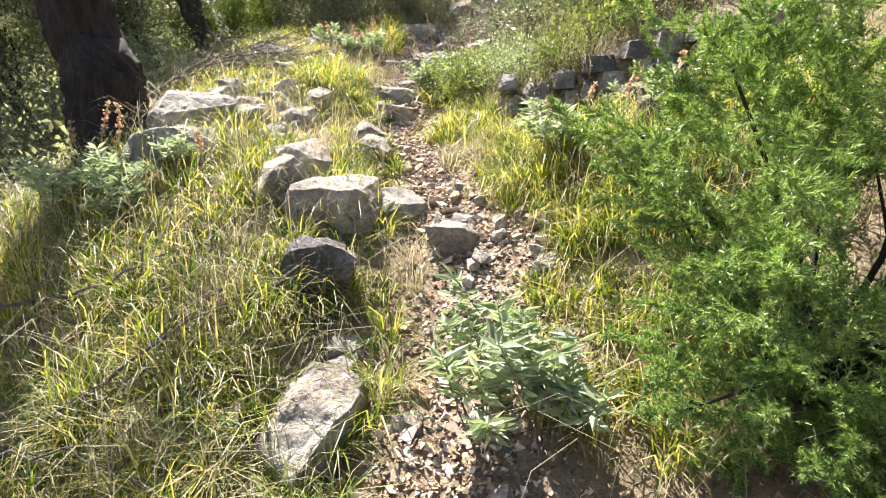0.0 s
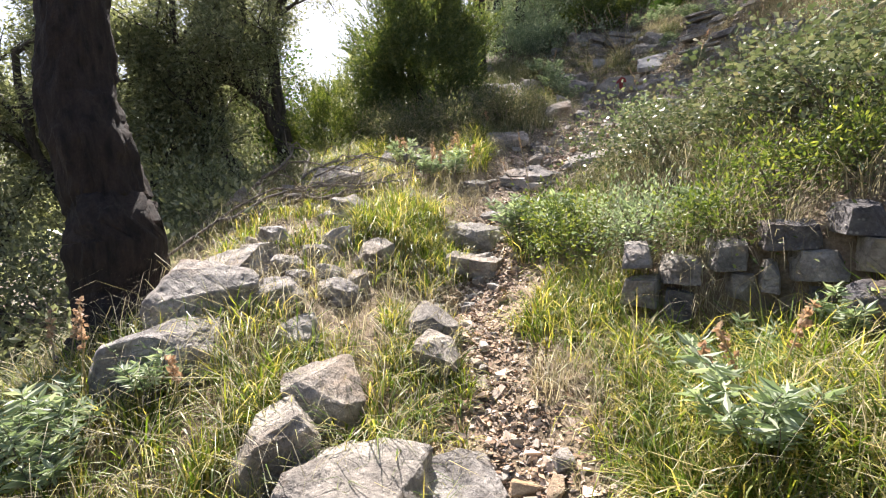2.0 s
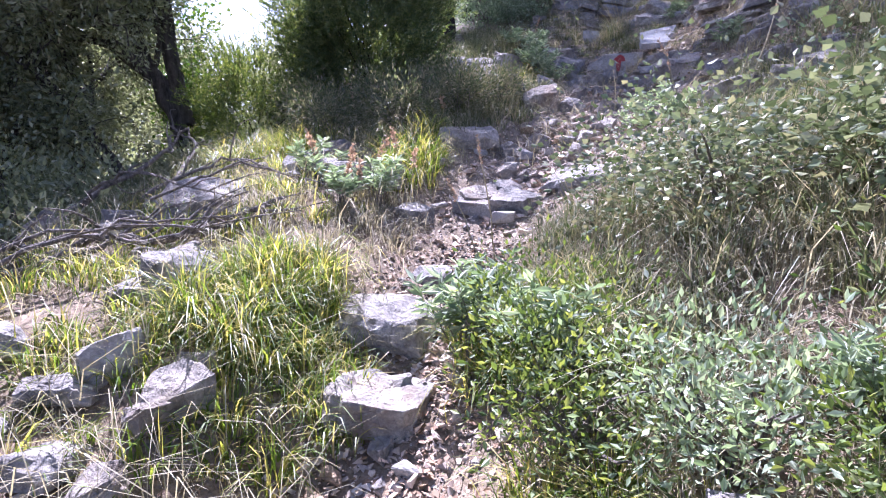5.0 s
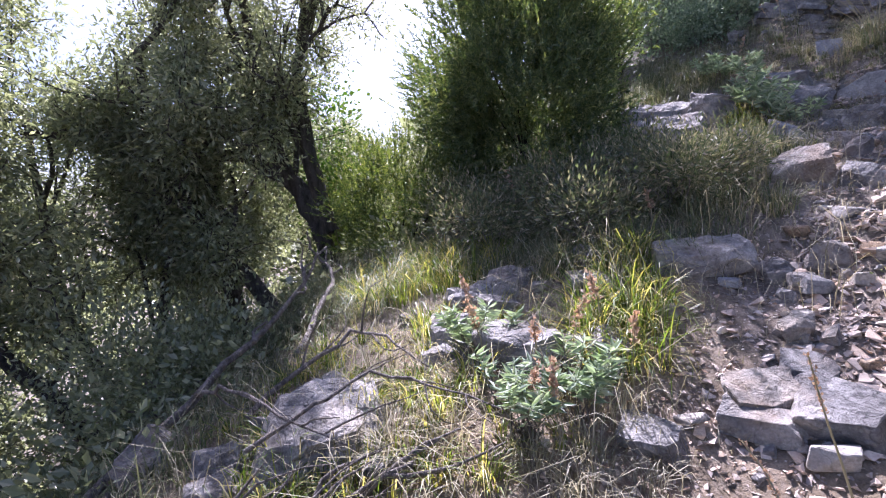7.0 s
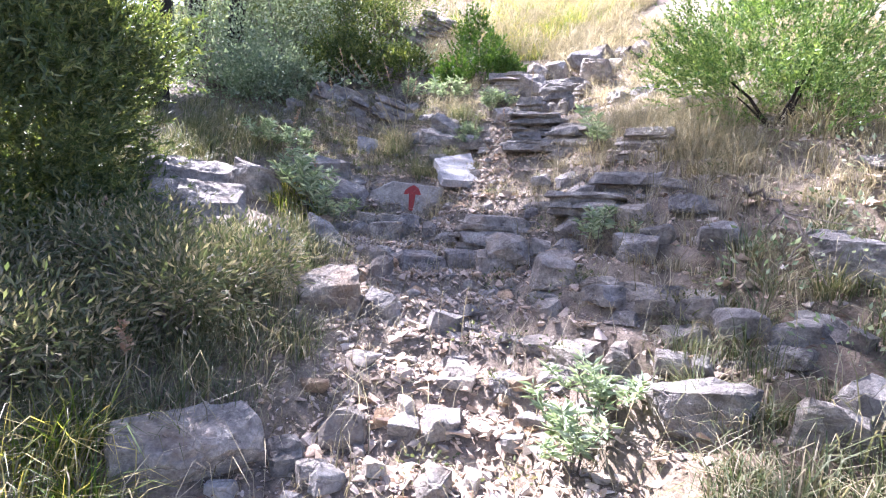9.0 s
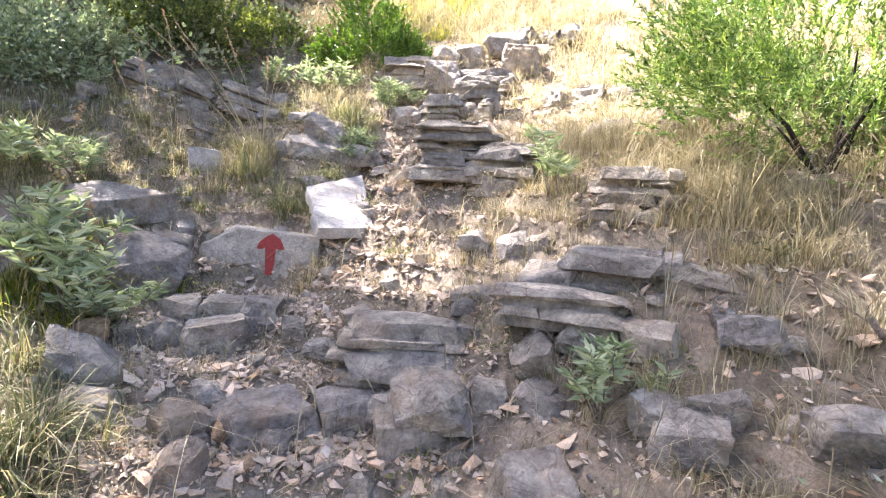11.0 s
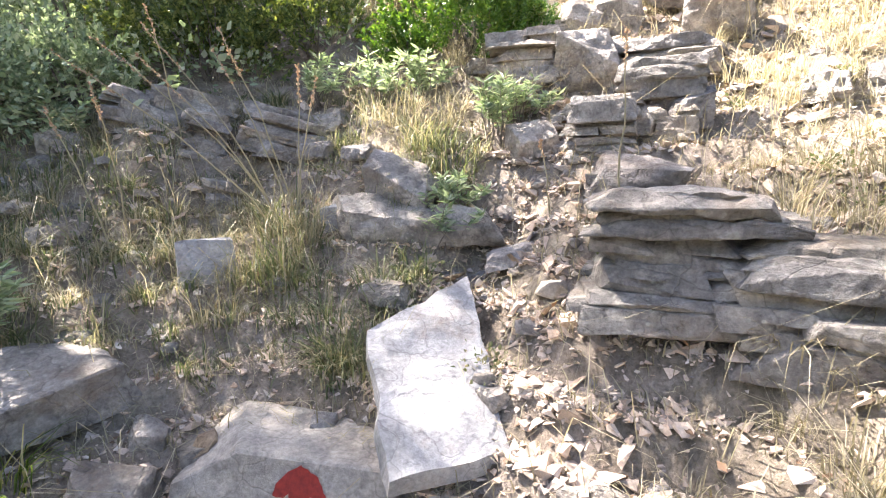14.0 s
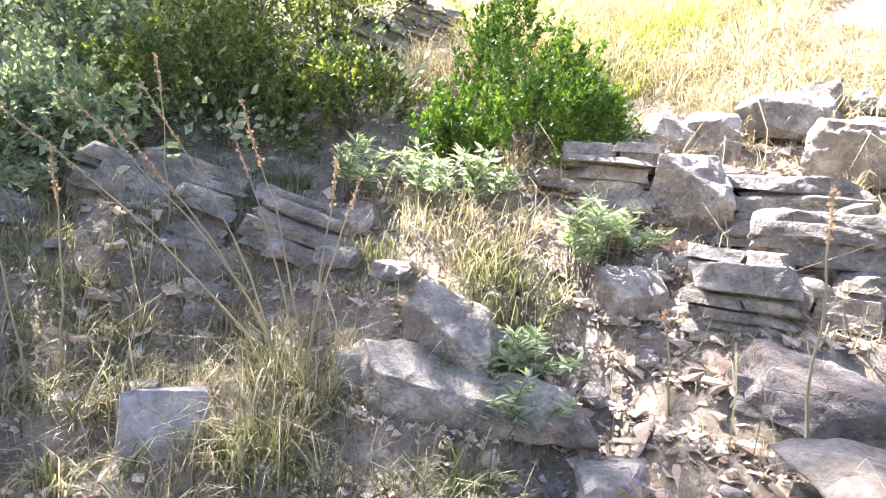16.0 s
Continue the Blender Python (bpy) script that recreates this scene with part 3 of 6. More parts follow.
stone('rock', -1.33, 9.92, 0.35, 0.27, 0.32, 13, 83, (0, 0))
stone('rock', 2.03, 6.53, 0.13, 0.1, 0.17, -63, 84, (0, 0))
stone('rock', 0.29, 8.31, 0.39, 0.24, 0.3, -10, 85, (0, 0))
stone('rock', -0.52, 9.6, 0.73, 0.45, 0.31, 4, 86, (0, 0))
stone('rock', -0.61, 10.16, 0.73, 0.45, 0.31, 4, 87, (0, 0))
stone('rock', -0.09, 10.1, 0.46, 0.28, 0.37, -2, 88, (0, 0))
stone('block', 0.48, 7.38, 0.14, 0.12, 0.21, -20, 89, (0, 0))
stone('block', 0.64, 7.31, 0.19, 0.16, 0.2, -24, 90, (0, 0))
stone('block', 0.86, 7.1, 0.11, 0.09, 0.19, -32, 91, (0, 0))
stone('block', 1.34, 7.27, 0.12, 0.11, 0.21, -39, 92, (0, 0))
stone('block', 1.42, 7.12, 0.17, 0.14, 0.22, -43, 93, (0, 0))
stone('block', 1.55, 6.96, 0.16, 0.13, 0.2, -48, 94, (0, 0))
stone('block', 1.6, 6.84, 0.11, 0.09, 0.2, -51, 95, (0, 0))
stone('block', 1.38, 7.67, 0.17, 0.14, 0.18, -35, 96, (0, 0))
stone('block', 1.24, 7.5, 0.16, 0.13, 0.19, -35, 97, (0, 0))
stone('block', 0.82, 7.56, 0.17, 0.15, 0.19, -26, 98, (0, 0))
stone('block', 0.56, 7.65, 0.1, 0.09, 0.15, -19, 99, (0, 0))
stone('block', 1.66, 7.54, 0.14, 0.12, 0.25, -41, 100, (0, 0))
stone('block', 1.73, 7.27, 0.19, 0.16, 0.24, -46, 101, (0, 0))
stone('rock', 1.47, 6.71, 0.42, 0.24, 0.2, -52, 102, (0, 0))
stone('rock', 1.79, 6.36, 0.22, 0.15, 0.33, -64, 103, (0, 0))
stone('rock', 1.65, 6.38, 0.23, 0.12, 0.24, -61, 104, (0, 0))
stone('block', 1.7, 7.02, 0.21, 0.12, 0.2, -49, 105, (0, 0))
stone('block', 1.82, 6.86, 0.25, 0.14, 0.18, -54, 106, (0, 0))
stone('block', 1.91, 6.69, 0.19, 0.11, 0.17, -58, 107, (0, 0))
stone('block', 2.34, 6.76, 0.34, 0.19, 0.32, -61, 108, (0, 0))
stone('dark', -0.06, 8.78, 0.36, 0.28, 0.31, -3, 109, (0, 0))
stone('rock', 0.4, 9.34, 0.28, 0.22, 0.2, 3, 110, (0, 0))
stone('rock', 0.42, 9.11, 0.27, 0.21, 0.16, 3, 111, (0, 0))
stone('rock', 0.71, 8.91, 0.22, 0.17, 0.21, -6, 112, (0, 0))
stone('rock', 0.72, 9.53, 0.17, 0.13, 0.18, -5, 113, (0, 0))
stone('rock', 0.82, 8.93, 0.1, 0.1, 0.22, -9, 114, (0, 0))
stone('rock', 1.4, 8.68, 0.07, 0.06, 0.16, -29, 115, (0, 0))
stone('rock', 1.69, 8.27, 0.17, 0.13, 0.14, -44, 116, (0, 0))
stone('rock', 2.06, 7.61, 0.19, 0.14, 0.18, -70, 117, (0, 0))
stone('rock', 2.16, 7.43, 0.09, 0.08, 0.21, -77, 118, (0, 0))
stone('block', 1.01, 8.83, 0.41, 0.35, 0.17, -15, 119, (0, 0))
stone('block', 1.31, 8.68, 0.25, 0.21, 0.17, -26, 120, (0, 0))
stone('block', 1.48, 8.42, 0.26, 0.22, 0.18, -35, 121, (0, 0))
stone('block', 1.45, 8.42, 0.29, 0.25, 0.13, -35, 122, (0, 0))
stone('block', 1.96, 7.74, 0.2, 0.17, 0.22, -64, 123, (0, 0))
stone('block', 0.93, 9.48, 0.32, 0.27, 0.21, -10, 124, (0, 0))
stone('block', 1.87, 8.71, 0.12, 0.1, 0.14, -39, 125, (0, 0))
stone('block', 2.15, 7.9, 0.2, 0.17, 0.18, -63, 126, (0, 0))
stone('block', 1.89, 8.24, 0.18, 0.16, 0.13, -49, 127, (0, 0))
stone('block', 1.83, 8.16, 0.18, 0.15, 0.15, -50, 128, (0, 0))
stone('strata', 1.53, 8.74, 0.48, 0.3, 0.19, -31, 129, (0, 0))
stone('strata', 2.02, 8.26, 0.4, 0.25, 0.13, -51, 130, (0, 0))
stone('strata', 2.25, 8.23, 0.35, 0.22, 0.17, -56, 131, (0, 0))
stone('strata', 2.59, 8.4, 0.35, 0.22, 0.23, -57, 132, (0, 0))
stone('slab', 2.37, 8.04, 0.18, 0.16, 0.16, -62, 133, (0, 0))
stone('slab', 2.12, 8.43, 0.21, 0.17, 0.12, -50, 134, (0, 0))
stone('slab', 2.16, 8.12, 0.2, 0.17, 0.15, -57, 135, (0, 0))
stone('ochre', 0.41, 9.54, 0.17, 0.13, 0.2, 3, 136, (0, 0))
stone('dark2', 0.62, 10.05, 0.55, 0.34, 0.54, 3, 137, (0, 0))
stone('slab', 0.53, 10.73, 0.61, 0.42, 0.27, 5, 138, (0, 0))
stone('rock', 0.81, 10.36, 0.27, 0.21, 0.3, -1, 139, (0, 0))
stone('rock', 0.91, 10.5, 0.14, 0.11, 0.16, -4, 140, (0, 0))
stone('rock', 1.46, 10.26, 0.11, 0.08, 0.16, -16, 141, (0, 0))
stone('rock', 2.69, 10.85, 0.25, 0.19, 0.27, -33, 142, (0, 0))
stone('rock', 0.13, 10.38, 0.17, 0.13, 0.28, 14, 143, (0, 0))
stone('rock', 1.73, 9.18, 0.11, 0.09, 0.11, -37, 144, (0, 0))
stone('rock', 1.25, 9.29, 0.13, 0.1, 0.16, -19, 145, (0, 0))
stone('block', 2.12, 8.99, 0.17, 0.15, 0.22, -50, 146, (0, 0))
stone('block', 2.2, 8.75, 0.16, 0.14, 0.23, -58, 147, (0, 0))
stone('block', 2.27, 8.65, 0.16, 0.14, 0.22, -63, 148, (0, 0))
stone('block', 1.94, 8.74, 0.2, 0.17, 0.14, -53, 149, (0, 0))
stone('block', 0.74, 9.63, 0.22, 0.19, 0.2, 0, 150, (0, 0))
stone('block', 0.93, 9.54, 0.19, 0.16, 0.16, -6, 151, (0, 0))
stone('block', 1.08, 9.47, 0.18, 0.15, 0.15, -11, 152, (0, 0))
stone('slab', 2.15, 8.44, 0.3, 0.25, 0.16, -67, 153, (0, 0))
stone('strata', 2.47, 9.72, 0.51, 0.42, 0.34, -42, 154, (0, 0))
stone('strata', 2.6, 9.37, 0.34, 0.28, 0.32, -51, 155, (0, 0))
stone('ochre', 1.08, 10.38, 0.1, 0.08, 0.17, -7, 156, (0, 0))
stone('rock', 2.05, 11.02, 0.35, 0.29, 0.32, -28, 157, (0, 0))
stone('blue', 1.12, 11.06, 0.27, 0.04, 0.5, 2, 158, (-32, 4))
stone('blue', 1.71, 11.07, 0.14, 0.04, 0.2, -18, 159, (-20, 0))
stone('ledge', 2.04, 10.86, 0.86, 0.26, 0.16, -27, 160, (0, 3))
stone('slab', 2.31, 10.4, 0.23, 0.2, 0.18, -48, 161, (0, 0))
stone('slab', 2.26, 10.63, 0.09, 0.08, 0.15, -41, 162, (0, 0))
stone('slab', 2.39, 10.46, 0.12, 0.1, 0.16, -48, 163, (0, 0))
stone('slab', 2.54, 10.37, 0.11, 0.1, 0.15, -54, 164, (0, 0))
stone('slab', 2.39, 10.28, 0.09, 0.08, 0.13, -53, 165, (0, 0))
stone('slab', 2.74, 10.19, 0.46, 0.21, 0.17, -62, 166, (0, 0))
stone('strata', 2.91, 10.61, 0.31, 0.16, 0.32, -54, 167, (0, 0))
stone('strata', 3.12, 10.45, 0.32, 0.17, 0.35, -60, 168, (0, 0))
stone('strata', 2.91, 11.29, 0.34, 0.18, 0.36, -42, 169, (0, 0))
stone('strata', 3.48, 10.75, 0.48, 0.25, 0.29, -59, 170, (0, 0))
stone('strata', 2.81, 10.49, 0.24, 0.12, 0.18, -56, 171, (0, 0))
stone('rock', 3.25, 11.11, 0.43, 0.31, 0.38, -50, 172, (0, 0))
stone('rock', 3.57, 11.61, 0.32, 0.23, 0.3, -47, 173, (0, 0))
stone('rock', 3.82, 11.45, 0.33, 0.24, 0.33, -52, 174, (0, 0))
stone('rock', 4.14, 11.26, 0.54, 0.39, 0.3, -57, 175, (0, 0))
stone('rock', 4.03, 10.79, 0.4, 0.29, 0.34, -63, 176, (0, 0))
stone('rock', 4.34, 10.92, 0.26, 0.19, 0.37, -64, 177, (0, 0))
stone('rock', 3.22, 10.3, 0.21, 0.15, 0.32, -65, 178, (0, 0))
stone('rock', 2.81, 10.3, 0.12, 0.09, 0.16, -60, 179, (0, 0))
stone('rock', 2.79, 11.08, 0.18, 0.13, 0.22, -43, 180, (0, 0))
stone('rock', 2.89, 10.88, 0.12, 0.09, 0.19, -48, 181, (0, 0))
stone('strata', 0.75, 12.23, 0.31, 0.19, 0.23, 8, 182, (0, 14))
stone('strata', 0.91, 12.26, 0.23, 0.14, 0.24, 5, 183, (0, 14))
stone('strata', 1.1, 11.98, 0.15, 0.11, 0.28, 2, 184, (0, 14))
stone('strata', 1.17, 11.74, 0.15, 0.1, 0.14, 0, 185, (0, 14))
stone('strata', 1.09, 12.33, 0.34, 0.21, 0.24, 2, 186, (0, 14))
stone('strata', 1.56, 11.9, 0.46, 0.28, 0.25, -9, 187, (0, 14))
stone('strata', 2.27, 14.15, 0.65, 0.4, 0.46, -13, 188, (0, 10))
stone('strata', 3, 14.43, 0.66, 0.41, 0.42, -20, 189, (0, 10))


# ---- the painted stone and the slab beside it ----
def painted_stone():
    rng = random.Random(5)
    bm = hull(rng, 0.76, 0.42, 0.42, 6, 9.0, 0.86)
    weather(bm, rng, 0.6, 0.025, 0.009)
    ob = part("painted_stone", bm, M_PALE, None)
    ob.matrix_world = pose(1.345, 10.2, 3.58, -4, 4, -33.7)
    tagged(ob, "pale squared stone carrying a red painted arrow", "marker stone")
    # the arrow follows the stone's face: stem and a drooping head
    outline = [(-0.016, -0.125), (0.026, -0.125), (0.022, 0.04), (0.05, 0.03), (0.085, 0.035), (0.07, 0.075), (0.035, 0.11), (0.0, 0.125), (-0.04, 0.105), (-0.075, 0.07), (-0.088, 0.03), (-0.055, 0.025), (-0.03, 0.045), (-0.02, 0.05)]
    bm = bmesh.new()
    bm.faces.new([bm.verts.new((x, 0, z)) for x, z in outline])
    bmesh.ops.triangulate(bm, faces=bm.faces)
    bmesh.ops.subdivide_edges(bm, edges=bm.edges, cuts=5, use_grid_fill=True)
    bmesh.ops.triangulate(bm, faces=bm.faces)
    inv = ob.matrix_world.inverted()
    right, back = Vector((0.832, -0.555, 0)), Vector((0.555, 0.832, 0))
    centre = Vector((1.275, 9.95, 3.85))
    bpy.context.view_layer.update()
    for v in bm.verts:
        jitter = 0.006 * noise.noise(Vector((v.co.x * 60, 3, v.co.z * 60)))
        start = centre + right * (v.co.x + jitter) + Vector((0, 0, v.co.z + jitter)) - back * 0.6
        hit, place, normal, _ = ob.ray_cast(inv @ start, inv.to_3x3() @ back, distance=2.0)
        v.co = (place + normal * 0.006) if hit else inv @ (centre + right * v.co.x + Vector((0, 0, v.co.z)))
    part("painted_arrow", bm, M_RED, ob, "red painted arrow pointing up")
    return ob


painted_stone()


def marker_slab():
    a, b, c, d = Vector((1.615, 10.26, 4.31)), Vector((2.09, 10.42, 4.385)), Vector((1.89, 9.73, 4.07)), Vector((1.535, 9.785, 4.005))
    n = (b - d).cross(a - c).normalized()
    n = n if n.z > 0 else -n
    mid = (a + b + c + d) / 4
    a, b, c, d = (p - n * (p - mid).dot(n) for p in (a, b, c, d))
    bm = bmesh.new()
    ring = []
    rng = random.Random(9)
    for p, q in ((a, b), (b, c), (c, d), (d, a)):
        for k in range(6):
            s = k / 6
            w = p.lerp(q, s) + Vector((rng.uniform(-1, 1), rng.uniform(-1, 1), 0)) * (0.012 if k else 0.0)
            ring.append(w)
    top = [bm.verts.new(p + n * 0.015) for p in ring]
    low = [bm.verts.new(p - n * 0.05 + (p - (a + b + c + d) / 4) * 0.04) for p in ring]
    bm.faces.new(top)
    bm.faces.new(low[::-1])
    for k in range(len(ring)):
        bm.faces.new((top[k], low[k], low[(k + 1) % len(ring)], top[(k + 1) % len(ring)]))
    bmesh.ops.recalc_face_normals(bm, faces=bm.faces)
    bmesh.ops.triangulate(bm, faces=bm.faces)
    bmesh.ops.subdivide_edges(bm, edges=[e for e in bm.edges if e.calc_length() > 0.09], cuts=3, use_grid_fill=True)
    bmesh.ops.triangulate(bm, faces=bm.faces)
    bm.normal_update()
    for v in bm.verts:
        v.co += v.normal * 0.012 * noise.fractal(v.co * 9, 1, 2, 3)
    ob = part("pale_slab", bm, M_SLATE, None)
    tagged(ob, "broad smooth pale grey slab leaning above the painted stone", "stone slab")


marker_slab()

# ---- loose stones and gravel on the trodden line ----
rs = np.random.RandomState(11)


def along_path(n, half, y0, y1):
    """Points scattered about the trodden line between two stations."""
    y = rs.uniform(y0, y1, n)
    return np.interp(y, PATH[:, 1], PATH[:, 0]) + rs.normal(0, half, n), y


def pebble_shapes(count, seed):
    rng = random.Random(seed)
    shapes = []
    for _ in range(count):
        bm = hull(rng, 1.0, rng.uniform(0.6, 0.95), rng.uniform(0.3, 0.6), 7, 3.5, 0)
        bmesh.ops.triangulate(bm, faces=bm.faces)
        shapes.append((np.array([v.co for v in bm.verts]), np.array([[v.index for v in f.verts] for f in bm.faces])))
        bm.free()
    return shapes


def stone_meshes(count, seed, material):
    rng = random.Random(seed)
    out = []
    for _ in range(count):
        bm = hull(rng, 1.0, rng.uniform(0.55, 0.95), rng.uniform(0.35, 0.7), 9, 4.0, 0.5 if rng.random() < 0.5 else 0)
        bmesh.ops.bevel(bm, geom=list(bm.edges), offset=0.03, segments=1, affect="EDGES", clamp_overlap=True)
        me = bpy.data.meshes.new("loose_stone")
        bm.to_mesh(me)
        bm.free()
        me.materials.append(material)
        out.append(me)
    return out


LOOSE = stone_meshes(7, 3, M_LIME) + stone_meshes(3, 8, M_PALE) + stone_meshes(2, 12, M_OCHRE)


def loose_stones(n, half, y0, y1, lo, hi, group):
    xs, ys = along_path(n, half, y0, y1)
    for x, y in zip(xs, ys):
        s = lo + (hi - lo) * rs.rand() ** 2.2
        ob = new("loose_stone", LOOSE[rs.randint(len(LOOSE))])
        ob.matrix_world = pose(x, y, gz(x, y) - 0.12 * s, rs.uniform(-14, 14), rs.uniform(-14, 14), rs.uniform(0, 360)) @ Matrix.Diagonal((s, s, s, 1))
        tagged(ob, "small angular limestone rubble lying on the path", "loose stone", group=group)


loose_stones(110, 0.16, 0.7, 5.8, 0.045, 0.14, "rubble on the lower path")
loose_stones(100, 0.36, 6.2, 9.3, 0.05, 0.19, "rubble on the rocky steps")
loose_stones(90, 0.3, 9.3, 11.4, 0.04, 0.15, "rubble above the painted stone")


def scatter(name, label, x, y, size, material, seed, sink=0.1):
    """Many small chips joined as one sheet of gravel."""
    shapes = pebble_shapes(6, seed)
    z = ground(x, y)
    verts, faces, base = [], [], 0
    kinds = rs.randint(6, size=len(x))
    for k in range(6):
        idx = np.where(kinds == k)[0]
        sv, sf = shapes[k]
        a = rs.uniform(0, 6.28, len(idx))
        tip = rs.normal(0, 0.35, (len(idx), 2))
        c, s = np.cos(a)[:, None], np.sin(a)[:, None]
        px = (sv[None, :, 0] * c - sv[None, :, 1] * s)
        py = (sv[None, :, 0] * s + sv[None, :, 1] * c)
        pz = sv[None, :, 2] + px * tip[:, :1] + py * tip[:, 1:]
        w = size[idx][:, None]
        p = np.stack([x[idx][:, None] + px * w, y[idx][:, None] + py * w, z[idx][:, None] + (pz - sink) * w], 2)
        verts.append(p.reshape(-1, 3))
        faces.append((sf[None] + (np.arange(len(idx)) * len(sv))[:, None, None]).reshape(-1, 3) + base)
        base += len(idx) * len(sv)
    ob = new(name, mesh_from(name, np.concatenate(verts), np.concatenate(faces), material, False))
    return tagged(ob, label, "gravel", kind="stuff")


def gravel_material():
    m, nt, b = mat_new("limestone_chips")
    geo = nt.nodes.new("ShaderNodeNewGeometry")
    col = ramp(nt, geo.outputs["Random Per Island"], (0.0, (0.24, 0.205, 0.175)), (0.3, (0.40, 0.325, 0.255)), (0.6, (0.52, 0.44, 0.36)), (0.8, (0.53, 0.385, 0.265)), (1.0, (0.60, 0.54, 0.47)))
    col = mixed(nt, 0.5, col, ramp(nt, noise_of(nt, geo.outputs["Position"], 90, 6, 0.7), (0.3, (0.25, 0.25, 0.25)), (0.7, (0.8, 0.8, 0.8))), "OVERLAY")
    nt.links.new(col, b.inputs["Base Color"])
    b.inputs["Roughness"].default_value = 0.9
    return m


M_GRAVEL = gravel_material()
gx1, gy1 = along_path(9000, 0.18, 0.3, 6.0)
gx2, gy2 = along_path(9000, 0.55, 5.9, 9.6)
gx3, gy3 = along_path(11000, 0.6, 9.4, 11.6)
gx4, gy4 = rs.uniform(0.1, 4.6, 9000), rs.uniform(6.6, 12.2, 9000)
gx5, gy5 = rs.uniform(-3, 2.5, 2500), rs.uniform(0, 8.0, 2500)
gx6, gy6 = rs.uniform(0.1, 3.6, 12000), rs.uniform(8.2, 11.8, 12000)
gxx, gyy = np.concatenate([gx1, gx2, gx3, gx4, gx5, gx6]), np.concatenate([gy1, gy2, gy3, gy4, gy5, gy6])
def litter_material():
    m, nt, b = mat_new("leaf_litter")
    geo = nt.nodes.new("ShaderNodeNewGeometry")
    col = ramp(nt, geo.outputs["Random Per Island"], (0.0, (0.07, 0.045, 0.028)), (0.4, (0.18, 0.11, 0.065)), (0.75, (0.30, 0.19, 0.11)), (1.0, (0.36, 0.27, 0.18)))
    nt.links.new(col, b.inputs["Base Color"])
    b.inputs["Roughness"].default_value = 0.8
    return m


M_LITTER = litter_material()
dx1, dy1 = along_path(5200, 0.22, 0.3, 6.0)
dx2, dy2 = rs.uniform(-2.5, 2.5, 4000), rs.uniform(0.2, 7.5, 4000)
dx3, dy3 = rs.uniform(0.2, 4.5, 4500), rs.uniform(6.5, 12.2, 4500)
dx, dy = np.concatenate([dx1, dx2, dx3]), np.concatenate([dy1, dy2, dy3])
dz = ground(dx, dy) + rs.uniform(0.004, 0.02, len(dx))
da = rs.normal(0, 1, (len(dx), 3)) * np.array((1, 1, 0.25))


def litter_leaves():
    """Dry fallen leaves lying flat."""
    n = len(dx)
    a = da / np.linalg.norm(da, axis=1)[:, None]
    s = np.cross(a, np.array((0, 0, 1.0)) + rs.normal(0, 0.3, (n, 3)))
    s /= np.linalg.norm(s, axis=1)[:, None]
    c = np.stack([dx, dy, dz], 1)
    L = rs.uniform(0.015, 0.045, n)[:, None]
    v = np.stack([c, c + a * L * 0.5 + s * L * 0.28, c + a * L, c + a * L * 0.5 - s * L * 0.28 + np.array((0, 0, 0.004))], 1)
    t = np.array(((0, 1, 2), (0, 2, 3)))
    f = (t[None] + (np.arange(n) * 4)[:, None, None]).reshape(-1, 3)
    tagged(new("leaf_litter", mesh_from("leaf_litter", v.reshape(-1, 3), f, M_LITTER, False)), "brown dry leaves fallen over the path", "leaf litter", kind="stuff")


litter_leaves()
rx1, ry1 = along_path(1700, 0.42, 6.3, 9.7)
rx2, ry2 = along_path(1300, 0.45, 9.5, 11.6)
rx3, ry3 = rs.uniform(0.2, 4.5, 3800), rs.uniform(6.6, 12.2, 3800)
rx4, ry4 = along_path(480, 0.17, 0.4, 6.2)
rxx, ryy = np.concatenate([rx1, rx2, rx3, rx4]), np.concatenate([ry1, ry2, ry3, ry4])
scatter("rubble", "fist-sized angular limestone rubble between the rock steps", rxx, ryy, 0.022 + 0.06 * rs.rand(len(rxx)) ** 2.2, M_GRAVEL, 14)
scatter("gravel", "tan and grey limestone chips strewn over the path", gxx, gyy, 0.01 + 0.034 * rs.rand(len(gxx)) ** 2.5, M_GRAVEL, 4)


def bedrock_rows():
    """Fractured bedrock blocks along the bedding steps right of the path."""
    rng = random.Random(21)
    shapes = []
    for _ in range(8):
        bm = hull(rng, 1.0, 0.75, 0.55, 7, 8.0, 0.6)
        weather(bm, rng, 0.9, 0.13, 0.06)
        me = bpy.data.meshes.new("bedrock_block")
        bm.to_mesh(me)
        bm.free()
        me.materials.append(M_LIME if rng.random() < 0.6 else M_STRATA)
        shapes.append(me)
    made = 0
    while made < 190:
        x, y = rng.uniform(0.25, 4.4), rng.uniform(6.3, 12.2)
        d = float(off_path(np.array([x]), np.array([y]))[0])
        if rng.random() > 0.25 + 0.75 * min(d, 0.8) or float(rocky(np.array([x]), np.array([y]))[0]) < 0.6:
            continue
        sx, sy = slope_at(x, y, 0.5)
        yaw = math.degrees(math.atan2(-sx, sy))
        s = 0.07 + 0.2 * rng.random() ** 1.6
        ob = new("bedrock_block", rng.choice(shapes))
        ob.matrix_world = pose(x, y, gz(x, y) - 0.28 * s, rng.uniform(-6, 6), rng.uniform(-6, 6), yaw + rng.uniform(-14, 14)) @ Matrix.Diagonal((s, s, s * rng.uniform(0.7, 1.1), 1))
        tagged(ob, "fractured grey bedrock block standing out of the bank", "rock step", group="bedrock blocks of the bank")
        made += 1


bedrock_rows()


